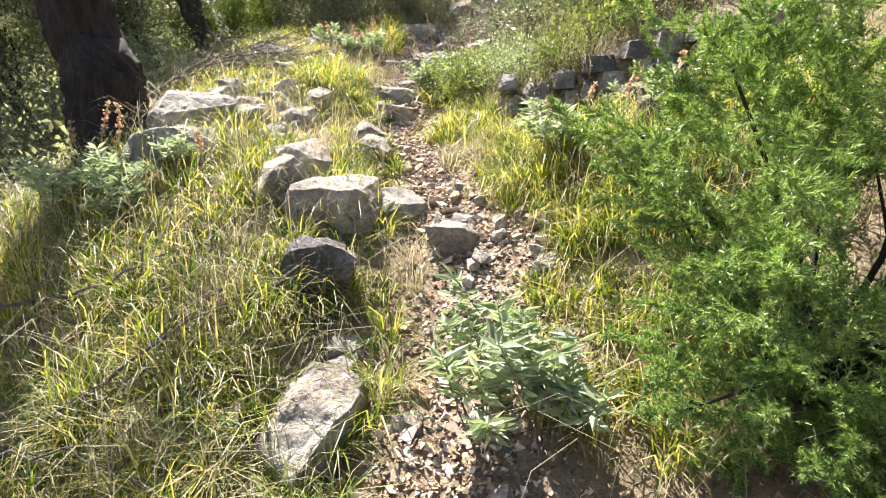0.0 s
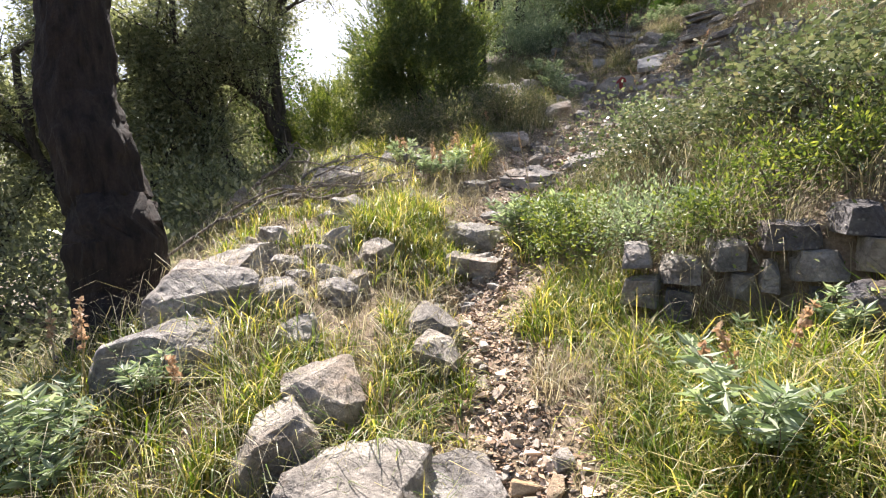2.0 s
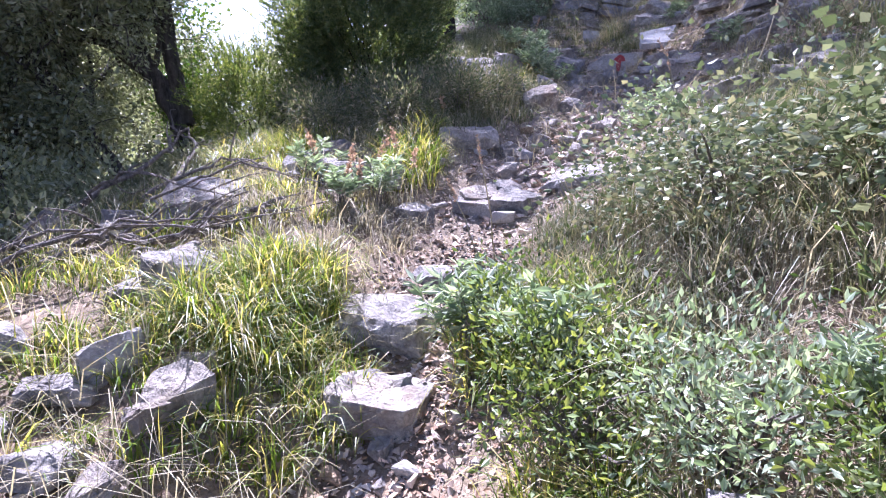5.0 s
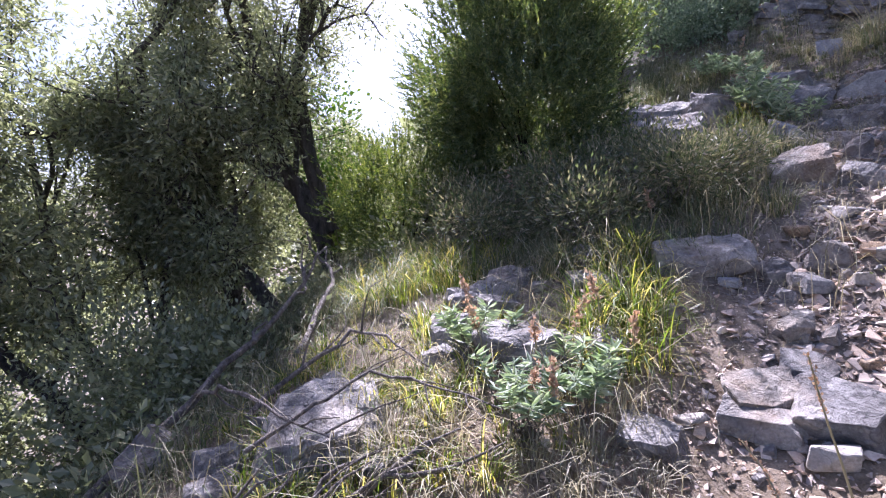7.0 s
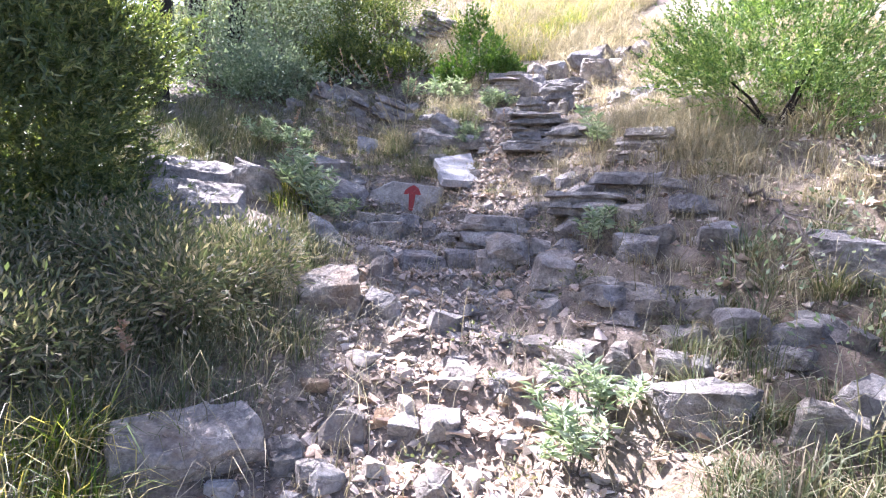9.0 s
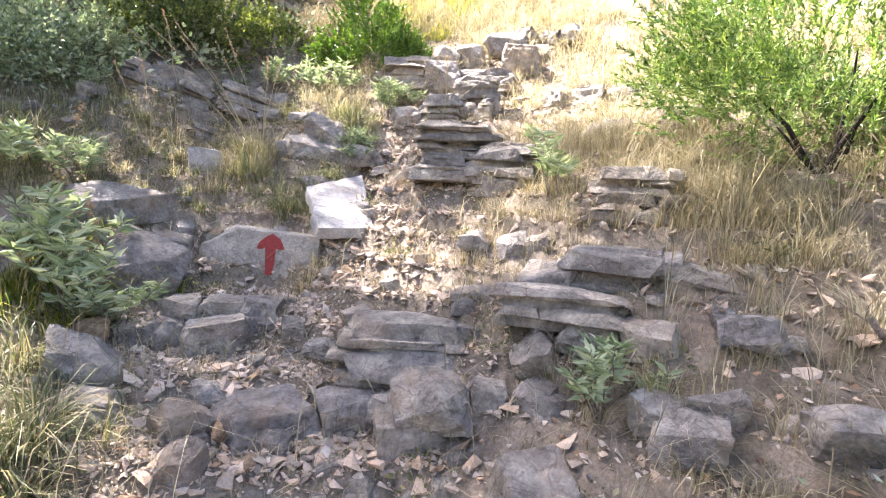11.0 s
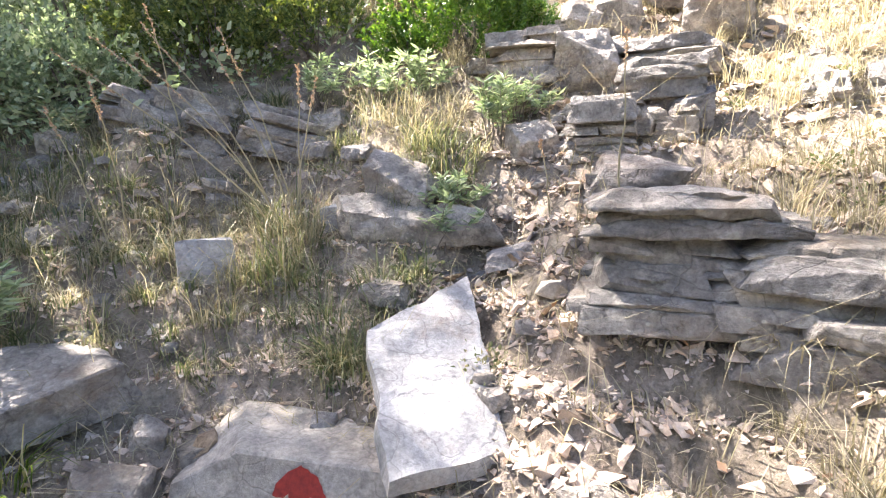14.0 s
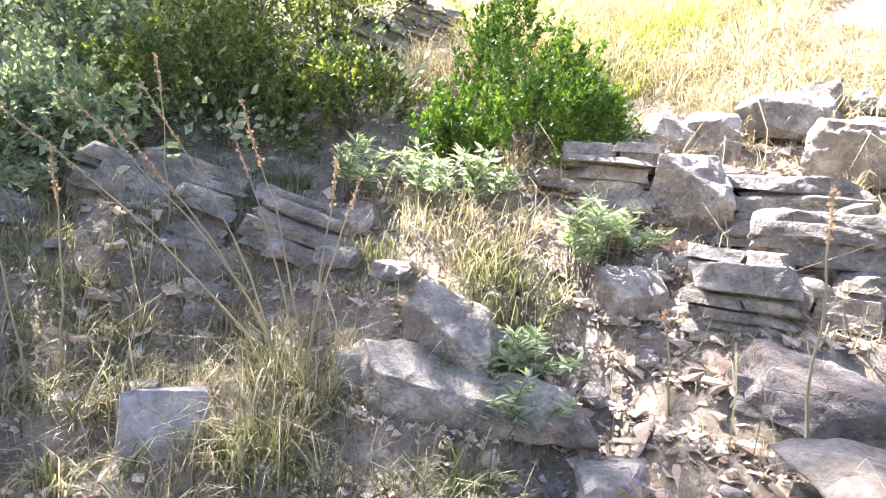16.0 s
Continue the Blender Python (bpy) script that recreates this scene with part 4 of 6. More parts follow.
def bedded_faces():
    """Broken fronts of the limestone beds: courses of sharp blocks along a line of the bank."""
    rng = random.Random(57)
    shapes = []
    for _ in range(12):
        bm = hull(rng, 1.0, 1.0, 1.0, 5, 7.0, 0.6)
        weather(bm, rng, 1.0, 0.16, 0.06)
        me = bpy.data.meshes.new("block")
        bm.to_mesh(me)
        bm.free()
        me.materials.append(M_STRATA if rng.random() < 0.7 else M_LIME)
        shapes.append(me)
    fronts = (
        (((2.95, 11.2, 5.0), (3.3, 10.98, 5.17), (3.5, 10.4, 5.14), (3.6, 9.9, 5.1)), 0.42, 0.13),
        (((2.75, 11.42, 5.48), (3.3, 11.3, 5.62), (3.6, 11.15, 5.6), (4.2, 10.75, 5.62)), 0.36, 0.08),
        (((1.35, 8.75, 3.55), (1.75, 8.5, 3.62)), 0.22, 0.13),
        (((1.95, 8.25, 3.76), (2.2, 7.95, 3.8)), 0.22, 0.12),
        (((2.15, 8.25, 4.02), (2.5, 7.85, 4.06)), 0.18, 0.07),
        (((0.75, 9.6, 3.58), (1.1, 9.42, 3.6)), 0.13, 0.1),
        (((2.5, 8.5, 4.35), (2.85, 8.0, 4.38)), 0.22, 0.08),
        (((1.45, 12.02, 5.16), (2.0, 11.78, 5.16), (2.5, 11.62, 5.26)), 0.26, 0.06),
        (((1.42, 7.9, 3.38), (1.62, 7.5, 3.42), (1.8, 7.1, 3.4)), 0.24, 0.13),
        (((1.2, 7.35, 3.1), (1.5, 6.95, 3.13), (1.7, 6.6, 3.1)), 0.18, 0.12),
        (((0.55, 7.95, 2.98), (0.95, 7.8, 3.03), (1.25, 7.6, 3.06)), 0.15, 0.1),
        (((3.6, 9.95, gz(3.6, 9.95) + 0.1), (3.95, 9.3, gz(3.95, 9.3) + 0.1)), 0.3, 0.09),
        (((3.15, 9.15, gz(3.15, 9.15) + 0.16), (3.4, 8.6, gz(3.4, 8.6) + 0.16)), 0.36, 0.09),
        (((4.1, 11.35, gz(4.1, 11.35) + 0.12), (4.6, 10.7, gz(4.6, 10.7) + 0.12)), 0.3, 0.12),
        (((0.75, 8.6, 3.2), (1.15, 8.4, 3.28), (1.5, 8.15, 3.34)), 0.16, 0.1),
    )
    for line, height, bed in fronts:
        top = tagged(new("limestone_outcrop"), "broken front of layered grey limestone beds in the bank", "rock outcrop", group="broken limestone beds")
        top.matrix_world = pose(*line[0])
        p = np.array(line)
        run = np.append(0, np.cumsum(np.linalg.norm(np.diff(p[:, :2], axis=0), axis=1)))
        z = 0.0
        while z < height:
            t = bed * rng.uniform(0.5, 1.45)
            back, u = 0.25 * (height - z) * -1 + rng.uniform(-0.04, 0.04), rng.uniform(-0.1, 0.05)
            while u < run[-1]:
                w = rng.uniform(0.08, 0.3) if bed > 0.09 else rng.uniform(0.1, 0.45)
                q = [float(np.interp(u + w / 2, run, p[:, i])) for i in range(3)]
                a = [float(np.interp(u, run, p[:, i])) for i in (0, 1)]
                b = [float(np.interp(min(u + w, run[-1]), run, p[:, i])) for i in (0, 1)]
                yaw = math.atan2(b[1] - a[1], b[0] - a[0])
                deep = rng.uniform(0.2, 0.34)
                off = deep / 2 + back + rng.uniform(-0.07, 0.07)
                if rng.random() > 0.2:
                    ob = new("block", rng.choice(shapes))
                    ob.parent = top
                    ob.matrix_local = pose(q[0] - math.sin(yaw) * off - p[0, 0], q[1] + math.cos(yaw) * off - p[0, 1], q[2] - height + z - p[0, 2] - 0.04, rng.uniform(-7, 7), rng.uniform(-7, 7), math.degrees(yaw) + rng.uniform(-16, 16)) @ Matrix.Diagonal((w * 1.05, deep, t * rng.uniform(0.95, 1.5), 1))
                u += w * rng.uniform(0.98, 1.1)
            z += t


bedded_faces()


# ---- the dry-stone ledge right of the lower path ----
def dry_wall():
    rng = random.Random(33)
    top = tagged(new("dry_stone_wall"), "low tumbled dry-stone wall holding the bank, some stones darkened for shade", "stone wall")
    rise = 0.0
    for course in range(4):
        x = 0.5 - 0.04 * course + rng.uniform(0, 0.1)
        tall = (0.1, 0.13, 0.15, 0.14)[course]
        while x < 1.75:
            w = rng.uniform(0.09, 0.24)
            m = x + w / 2
            y = 3.8 - 0.12 * (m - 0.3) - 0.35 * max(0.0, m - 1.0) + 0.03 * course
            if rng.random() > 0.1:
                bm = hull(rng, w, rng.uniform(0.22, 0.3), tall * rng.uniform(0.95, 1.12), 5, 7.0, 0.62)
                weather(bm, rng, w, 0.022, 0.035)
                # about a third take the dark tone, painting in the shade on the front
                ob = part("stone", bm, M_DARK if rng.random() < 0.35 else M_LIME, top)
                ob.matrix_local = pose(m, y + rng.uniform(-0.03, 0.03), gz(m, y - 0.3) - 0.04 + rise, rng.uniform(-5, 5), rng.uniform(-4, 4), rng.uniform(-22, 2))
            x += w * rng.uniform(1.0, 1.08)
        rise += tall


dry_wall()


# ---- grass ----
def blades(name, label, x, y, h, az, bend, width, material, category="grass"):
    """Tapered bent blades, one island each."""
    n = len(x)
    z = ground(x, y) - 0.01
    f = np.array((0.0, 0.4, 0.75, 1.0))
    wd = np.array((1.0, 0.85, 0.5, 0.0))
    b = bend[:, None] * f[None] ** 1.8
    out = h[:, None] * np.sin(b) * f[None]
    upz = h[:, None] * f[None] * np.cos(b * 0.85)
    ca, sa = np.cos(az)[:, None], np.sin(az)[:, None]
    cx, cy, cz = x[:, None] + out * ca, y[:, None] + out * sa, z[:, None] + upz
    tw = az + rs.normal(1.57, 0.6, n)
    wx, wy = (np.cos(tw) * width)[:, None] * wd, (np.sin(tw) * width)[:, None] * wd
    left = np.stack([cx - wx, cy - wy, cz], 2)
    right = np.stack([cx + wx, cy + wy, cz], 2)
    v = np.concatenate([left[:, :3], right], 1)
    t = np.array(((0, 3, 4), (0, 4, 1), (1, 4, 5), (1, 5, 2), (2, 5, 6)))
    faces = (t[None] + (np.arange(n) * 7)[:, None, None]).reshape(-1, 3)
    ob = new(name, mesh_from(name, v.reshape(-1, 3), faces, material))
    return tagged(ob, label, category, kind="stuff")


def tufts(regions, per, spread_, keep_off=0.14):
    """Blade roots and lean in tufts over elliptical regions (x, y, rx, ry, tufts, low, high)."""
    X, Y, Hh, A, B = [], [], [], [], []
    for cx, cy, rx, ry, n, lo, hi in regions:
        r, a = np.sqrt(rs.rand(n)), rs.uniform(0, 6.28, n)
        tx, ty = cx + rx * r * np.cos(a), cy + ry * r * np.sin(a)
        ok = off_path(tx, ty) > keep_off * rs.uniform(0.6, 1.4, n)
        tx, ty = tx[ok], ty[ok]
        m = len(tx)
        th = lo + (hi - lo) * rs.rand(m)
        k = rs.randint(per // 2, per * 3 // 2, m)
        idx = np.repeat(np.arange(m), k)
        aa = rs.uniform(0, 6.28, len(idx))
        rr = spread_ * np.sqrt(rs.rand(len(idx))) * (0.5 + th[idx] * 2)
        X.append(tx[idx] + rr * np.cos(aa))
        Y.append(ty[idx] + rr * np.sin(aa))
        Hh.append(th[idx] * rs.uniform(0.45, 1.1, len(idx)))
        A.append(aa + rs.normal(0, 0.6, len(idx)))
        B.append(np.abs(rs.normal(1.3, 0.6, len(idx))))
    return [np.concatenate(q) for q in (X, Y, Hh, A, B)]


def grass(name, label, regions, per, spread_, material, width, keep_off=0.14):
    x, y, h, a, b = tufts(regions, per, spread_, keep_off)
    return blades(name, label, x, y, h, a, b, width * rs.uniform(0.6, 1.3, len(x)), material)


grass("grass", "long sunlit yellow-green grass beside the lower path", [
    (-1.7, 2.0, 1.5, 1.7, 520, 0.12, 0.34), (-1.3, 0.7, 1.2, 0.8, 170, 0.12, 0.32), (-0.95, 3.1, 0.35, 0.5, 18, 0.08, 0.2),
    (1.2, 2.75, 0.85, 0.85, 280, 0.13, 0.32), (0.75, 3.3, 0.35, 0.4, 50, 0.2, 0.38), (0.62, 1.75, 0.3, 0.5, 45, 0.1, 0.24), (0.55, 3.1, 0.3, 0.55, 80, 0.14, 0.32), (0.2, 3.95, 0.3, 0.4, 50, 0.12, 0.28), (-0.35, 3.5, 0.2, 0.5, 30, 0.08, 0.18), (-1.0, 4.4, 0.5, 0.6, 26, 0.08, 0.2), (-0.62, 3.75, 0.18, 0.4, 26, 0.1, 0.22),
    (-1.55, 5.0, 0.85, 0.9, 70, 0.1, 0.26), (-1.05, 5.05, 0.36, 0.34, 70, 0.16, 0.36), (-0.75, 4.7, 0.3, 0.3, 30, 0.1, 0.22), (-1.7, 6.3, 0.9, 0.7, 60, 0.1, 0.26), (-0.75, 6.9, 0.2, 0.5, 32, 0.15, 0.38),
    (-2.2, 7.6, 0.6, 0.5, 70, 0.15, 0.4), (0.4, 10.0, 0.4, 0.4, 30, 0.12, 0.3), (0.1, 5.0, 0.3, 0.3, 35, 0.15, 0.35)], 40, 0.07, M_GRASS, 0.0034)
grass("grass", "dense shaded olive-green grass on the bank below the juniper", [
    (-1.0, 8.1, 1.15, 0.85, 330, 0.12, 0.32), (-0.2, 9.0, 0.7, 0.5, 110, 0.12, 0.32), (-1.9, 9.2, 0.9, 0.6, 130, 0.15, 0.4), (0.9, 5.4, 0.8, 0.9, 200, 0.15, 0.4),
    (0.1, 11.6, 0.9, 0.9, 80, 0.1, 0.26), (1.3, 11.9, 0.8, 0.6, 40, 0.08, 0.22), (1.5, 11.1, 0.25, 0.25, 9, 0.15, 0.4), (1.2, 10.95, 0.5, 0.3, 34, 0.06, 0.16), (2.2, 11.05, 0.3, 0.25, 26, 0.12, 0.3), (2.1, 11.5, 0.3, 0.25, 6, 0.2, 0.4), (0.8, 11.2, 0.8, 0.6, 60, 0.05, 0.14), (1.75, 10.5, 0.3, 0.2, 26, 0.15, 0.3), (2.1, 6.3, 0.9, 0.9, 120, 0.12, 0.3)], 36, 0.07, M_OLIVEGRASS, 0.003)
grass("dry_grass", "straw-coloured dry grass tufts on the stony bank", [
    (2.6, 7.6, 1.0, 1.0, 130, 0.1, 0.32), (2.8, 8.05, 0.3, 0.5, 60, 0.2, 0.45), (3.1, 8.8, 0.35, 0.5, 60, 0.2, 0.45), (2.45, 9.0, 0.3, 0.4, 12, 0.12, 0.3), (0.5, 3.4, 0.5, 0.8, 60, 0.1, 0.3), (1.2, 11.3, 0.5, 0.5, 18, 0.1, 0.3), (2.0, 11.5, 0.4, 0.35, 4, 0.2, 0.4), (4.3, 10.3, 0.8, 0.9, 100, 0.1, 0.3), (4.6, 11.4, 0.7, 0.6, 70, 0.12, 0.32), (3.7, 9.2, 0.6, 0.6, 50, 0.1, 0.3), (2.5, 8.7, 0.7, 0.6, 40, 0.1, 0.26), (1.9, 9.1, 0.4, 0.4, 16, 0.08, 0.2), (3.2, 9.4, 0.6, 0.9, 36, 0.12, 0.3), (1.48, 11.15, 0.2, 0.18, 5, 0.2, 0.5), (3.0, 11.6, 0.9, 0.5, 70, 0.12, 0.35),
    (0.8, 11.2, 0.5, 0.4, 30, 0.08, 0.2), (1.7, 9.75, 0.25, 0.15, 26, 0.1, 0.25), (-1.2, 2.2, 1.6, 1.8, 120, 0.1, 0.3), (-1.1, 0.9, 0.9, 0.7, 110, 0.12, 0.3), (0.7, 5.0, 0.7, 0.6, 70, 0.15, 0.36), (1.5, 5.5, 0.6, 0.5, 50, 0.15, 0.35), (1.1, 4.2, 0.7, 0.6, 80, 0.12, 0.35), (-1.3, 6.1, 0.8, 0.7, 70, 0.1, 0.28), (1.4, 2.6, 0.8, 0.9, 70, 0.15, 0.4), (0.3, 11.9, 1.2, 0.7, 40, 0.1, 0.35)], 34, 0.06, M_DRY, 0.002)
grass("dry_grass", "tall golden dry grass covering the upper slope", [
    (5.2, 13.4, 2.2, 1.3, 420, 0.2, 0.5), (3.6, 13.3, 1.4, 0.8, 200, 0.15, 0.42), (7.5, 14.5, 3.0, 2.5, 280, 0.3, 0.65), (5.5, 17.0, 4.0, 2.5, 260, 0.3, 0.65), (4.8, 11.6, 0.8, 1.0, 150, 0.15, 0.4), (5.0, 9.5, 1.0, 1.2, 150, 0.15, 0.4), (4.2, 8.0, 1.0, 1.0, 110, 0.15, 0.4)], 30, 0.09, M_DRY, 0.004, 0)
grass("grass", "green grass mixed into the golden upper slope", [(5.5, 13.8, 2.4, 1.5, 230, 0.2, 0.5), (4.0, 12.9, 1.2, 0.6, 90, 0.15, 0.35), (7.5, 15.5, 3.0, 2.5, 160, 0.25, 0.6)], 26, 0.08, M_GRASS, 0.004, 0)
wx_ = np.concatenate([rs.uniform(-2.8, -0.4, 2800), rs.uniform(0.4, 2.4, 1000), rs.uniform(-2.6, -0.5, 700), rs.uniform(0.3, 4.5, 1500), rs.uniform(-1.8, 0.4, 800)])
wy_ = np.concatenate([rs.uniform(0.3, 4.2, 2800), rs.uniform(0.8, 5.5, 1000), rs.uniform(4.2, 7.0, 700), rs.uniform(6.2, 12.5, 1500), rs.uniform(7.0, 9.4, 800)])
blades("straw", "long pale bent straws among the grass", wx_, wy_, rs.uniform(0.2, 0.55, len(wx_)), rs.uniform(0, 6.28, len(wx_)), rs.uniform(0.8, 2.1, len(wx_)), rs.uniform(0.0012, 0.0024, len(wx_)), M_DRY)
lx, ly = rs.uniform(-3.4, 5.0, 40000), rs.uniform(0.1, 13.0, 40000)
keep = off_path(lx, ly) > 0.2 + 0.25 * rs.rand(len(lx))
lx, ly = np.concatenate([lx[keep], rs.uniform(0.1, 4.4, 14000)]), np.concatenate([ly[keep], rs.uniform(8.0, 12.6, 14000)])
blades("straw_litter", "short dead straw and stubble lying on the soil", lx, ly, rs.uniform(0.04, 0.13, len(lx)), rs.uniform(0, 6.28, len(lx)), rs.uniform(0.7, 1.7, len(lx)), rs.uniform(0.0012, 0.0028, len(lx)), M_DRY, "litter")


# ---- leaves, stems, shrubs ----
def tube(points, radii, sides=8):
    """A tapered round stem along the points: vertices and quads."""
    pts = np.asarray(points, float)
    n = len(pts)
    tan = np.gradient(pts, axis=0)
    tan /= np.linalg.norm(tan, axis=1)[:, None] + 1e-9
    ref = np.where(np.abs(tan[:, 2:3]) > 0.9, np.array((1.0, 0, 0)), np.array((0, 0, 1.0)))
    u = np.cross(tan, ref)
    u /= np.linalg.norm(u, axis=1)[:, None] + 1e-9
    w = np.cross(tan, u)
    a = np.linspace(0, 2 * math.pi, sides, endpoint=False)
    ring = pts[:, None] + np.asarray(radii)[:, None, None] * (np.cos(a)[None, :, None] * u[:, None] + np.sin(a)[None, :, None] * w[:, None])
    k = np.arange(n * sides).reshape(n, sides)
    q = np.stack([k[:-1], np.roll(k[:-1], -1, 1), np.roll(k[1:], -1, 1), k[1:]], 2).reshape(-1, 4)
    return ring.reshape(-1, 3), q


def joined(pieces):
    v, f, base = [], [], 0
    for pv, pf in pieces:
        v.append(pv)
        f.append(pf + base)
        base += len(pv)
    return np.concatenate(v), np.concatenate(f)


def curve_points(points, n, wobble, rng):
    """A smooth line through the points with a little wander."""
    p = np.asarray(points, float)
    s = np.linspace(0, len(p) - 1, n)
    w = weights(np.arange(len(p), dtype=float), s)
    q = w @ p
    q[1:-1] += rng.normal(0, wobble, (n - 2, 3))
    return q


def leaves(c, axis, length, width, rng, fold=0.25, level=0.0):
    """Pointed leaves at c along axis: four corners, two triangles folded on the midrib."""
    n = len(c)
    axis = axis / (np.linalg.norm(axis, axis=1)[:, None] + 1e-9)
    side = np.cross(axis, rng.normal(0, 1, (n, 3)) + np.array((0, 0, level)))
    side /= np.linalg.norm(side, axis=1)[:, None] + 1e-9
    nor = np.cross(axis, side)
    L, W = length[:, None], width[:, None]
    mid = c + axis * L * 0.45
    v = np.stack([c, mid + side * W + nor * W * fold, c + axis * L, mid - side * W + nor * W * fold], 1)
    t = np.array(((0, 1, 2), (0, 2, 3)))
    return v.reshape(-1, 3), (t[None] + (np.arange(n) * 4)[:, None, None]).reshape(-1, 3)


def stems_to(top, base, tips, radius, rng, material, sides=5):
    """Single stems, each a part of its own under the plant."""
    for tip in tips:
        b = np.asarray(base) + np.append(rng.normal(0, 0.03, 2), -0.03)
        m = (b + tip) / 2 + rng.normal(0, 0.06, 3) * np.linalg.norm(tip - b) + np.array((0, 0, 0.08)) * np.linalg.norm(tip - b)
        pts = curve_points((b, m, tip), 6, 0.004, rng)
        v, f = tube(pts, np.linspace(radius, radius * 0.25, 6), sides)
        new("stem", mesh_from("stem", v, f, material)).parent = top


def shrub(name, label, category, x, y, radii, height, clumps, per, leaf, material, seed, up=0.3, wood=None, group="", lean=(0, 0), clump_r=0.13, level=0.0):
    """A bush: woody stems fanning from the root to clumps of leaves of uneven size."""
    rng = np.random.RandomState(seed)
    z0 = gz(x, y)
    d = rng.normal(0, 1, (clumps, 3))
    d /= np.linalg.norm(d, axis=1)[:, None]
    d *= (0.4 + 0.75 * rng.rand(clumps)[:, None])
    d[:, 2] = np.abs(d[:, 2]) if up > 0.5 else d[:, 2]
    c = np.array((lean[0], lean[1], height * 0.55)) + d * np.array((radii, radii, height * 0.46))
    gzs = ground(x + c[:, 0], y + c[:, 1]) - z0
    c[:, 2] = np.maximum(c[:, 2], gzs + 0.05)
    top = new(name)
    top.matrix_world = pose(x, y, z0)
    tagged(top, label, category, group=group)
    stems_to(top, (0, 0, 0), c[rng.choice(clumps, min(clumps, 16), False)], 0.006 + 0.009 * radii, rng, wood or M_TWIG)
    idx = np.repeat(np.arange(clumps), rng.randint(per // 2, per * 3 // 2, clumps))
    off = rng.normal(0, 1, (len(idx), 3)) * clump_r * (0.6 + 0.8 * rng.rand(clumps))[idx][:, None]
    p = c[idx] + off
    ax = off / clump_r + rng.normal(0, 0.6, off.shape) + np.array((0, 0, up))
    L = leaf[0] * rng.uniform(0.6, 1.25, len(idx))
    if level:
        ax[:, 2] *= 0.35
    lv, lf = leaves(p, ax, L, L * leaf[1], rng, 0.25, level)
    fo = new("foliage", mesh_from("foliage", lv, lf, material, False))
    fo.parent = top
    return top


def plume_juniper(name, label, x, y, radii, height, plumes, sprays, needles, length, material, seed, lean=(0, 0)):
    """A dense juniper: feathery plumes at the ends of the branches, dark gaps between them, dead brown tufts inside."""
    rng = np.random.RandomState(seed)
    z0 = gz(x, y)
    top = new(name)
    top.matrix_world = pose(x, y, z0)
    tagged(top, label, "juniper")
    lobe = rng.normal(0, 1, (40, 3))
    lobe[:, 2] = lobe[:, 2] * 0.8 + 0.1
    lobe /= np.linalg.norm(lobe, axis=1)[:, None]
    lobe *= rng.uniform(0.5, 1.0, 40)[:, None]
    d = lobe[rng.randint(40, size=plumes)] + rng.normal(0, 0.15, (plumes, 3))
    tip = np.array((lean[0], lean[1], height * 0.4)) + d * np.array((radii, radii, height * 0.6))
    tip[:, 2] = np.maximum(tip[:, 2], ground(x + tip[:, 0], y + tip[:, 1]) - z0 + 0.05)
    way = d * np.array((1, 1, 0.5)) + np.array((0, 0, 0.3)) + rng.normal(0, 0.25, d.shape)
    way /= np.linalg.norm(way, axis=1)[:, None]
    reach = radii * rng.uniform(0.25, 0.45, plumes)
    stems_to(top, (0, 0, 0), (tip - way * reach[:, None] * 0.4)[rng.choice(plumes, min(plumes, 26), False)], 0.011, rng, M_BARK)
    # side sprays along each plume, shorter towards its end
    u = rng.uniform(0.0, 1.0, (plumes, sprays))
    root = tip[:, None] + way[:, None] * (reach[:, None] * (u - 0.75))[..., None]
    out = rng.normal(0, 1, (plumes, sprays, 3))
    ax = way[:, None] * 0.8 + out * 0.55
    ax /= np.linalg.norm(ax, axis=2)[..., None]
    ln = (0.025 + 0.045 * (1 - u) ** 0.8) * rng.uniform(0.7, 1.2, u.shape)
    root, ax, ln = root.reshape(-1, 3), ax.reshape(-1, 3), ln.ravel()
    s = rng.rand(len(root), needles)
    p = (root[:, None] + ax[:, None] * (s * ln[:, None])[..., None]).reshape(-1, 3)
    na = (ax[:, None] + rng.normal(0, 0.6, (len(root), needles, 3))).reshape(-1, 3)
    na /= np.linalg.norm(na, axis=1)[:, None]
    side = np.cross(na, rng.normal(0, 1, na.shape))
    side /= np.linalg.norm(side, axis=1)[:, None] + 1e-9
    L = length * rng.uniform(0.65, 1.2, len(p))
    w = (L * 0.085)[:, None]
    v = np.stack([p - side * w, p + side * w, p + na * L[:, None]], 1).reshape(-1, 3)
    new("foliage", mesh_from("foliage", v, np.arange(len(v)).reshape(-1, 3), material, False)).parent = top
    k = rng.choice(plumes, 5, False)
    c = np.repeat(tip[k] * np.array((0.72, 0.72, 0.85)), 220, 0) + rng.normal(0, 0.035, (1100, 3))
    lv, lf = leaves(c, rng.normal(0, 1, c.shape), np.full(len(c), 0.018), np.full(len(c), 0.0015), rng)
    tagged(new("dead_needles", mesh_from("dead_needles", lv, lf, M_LITTER, False)), "dead rust-brown needles").parent = top
    return top


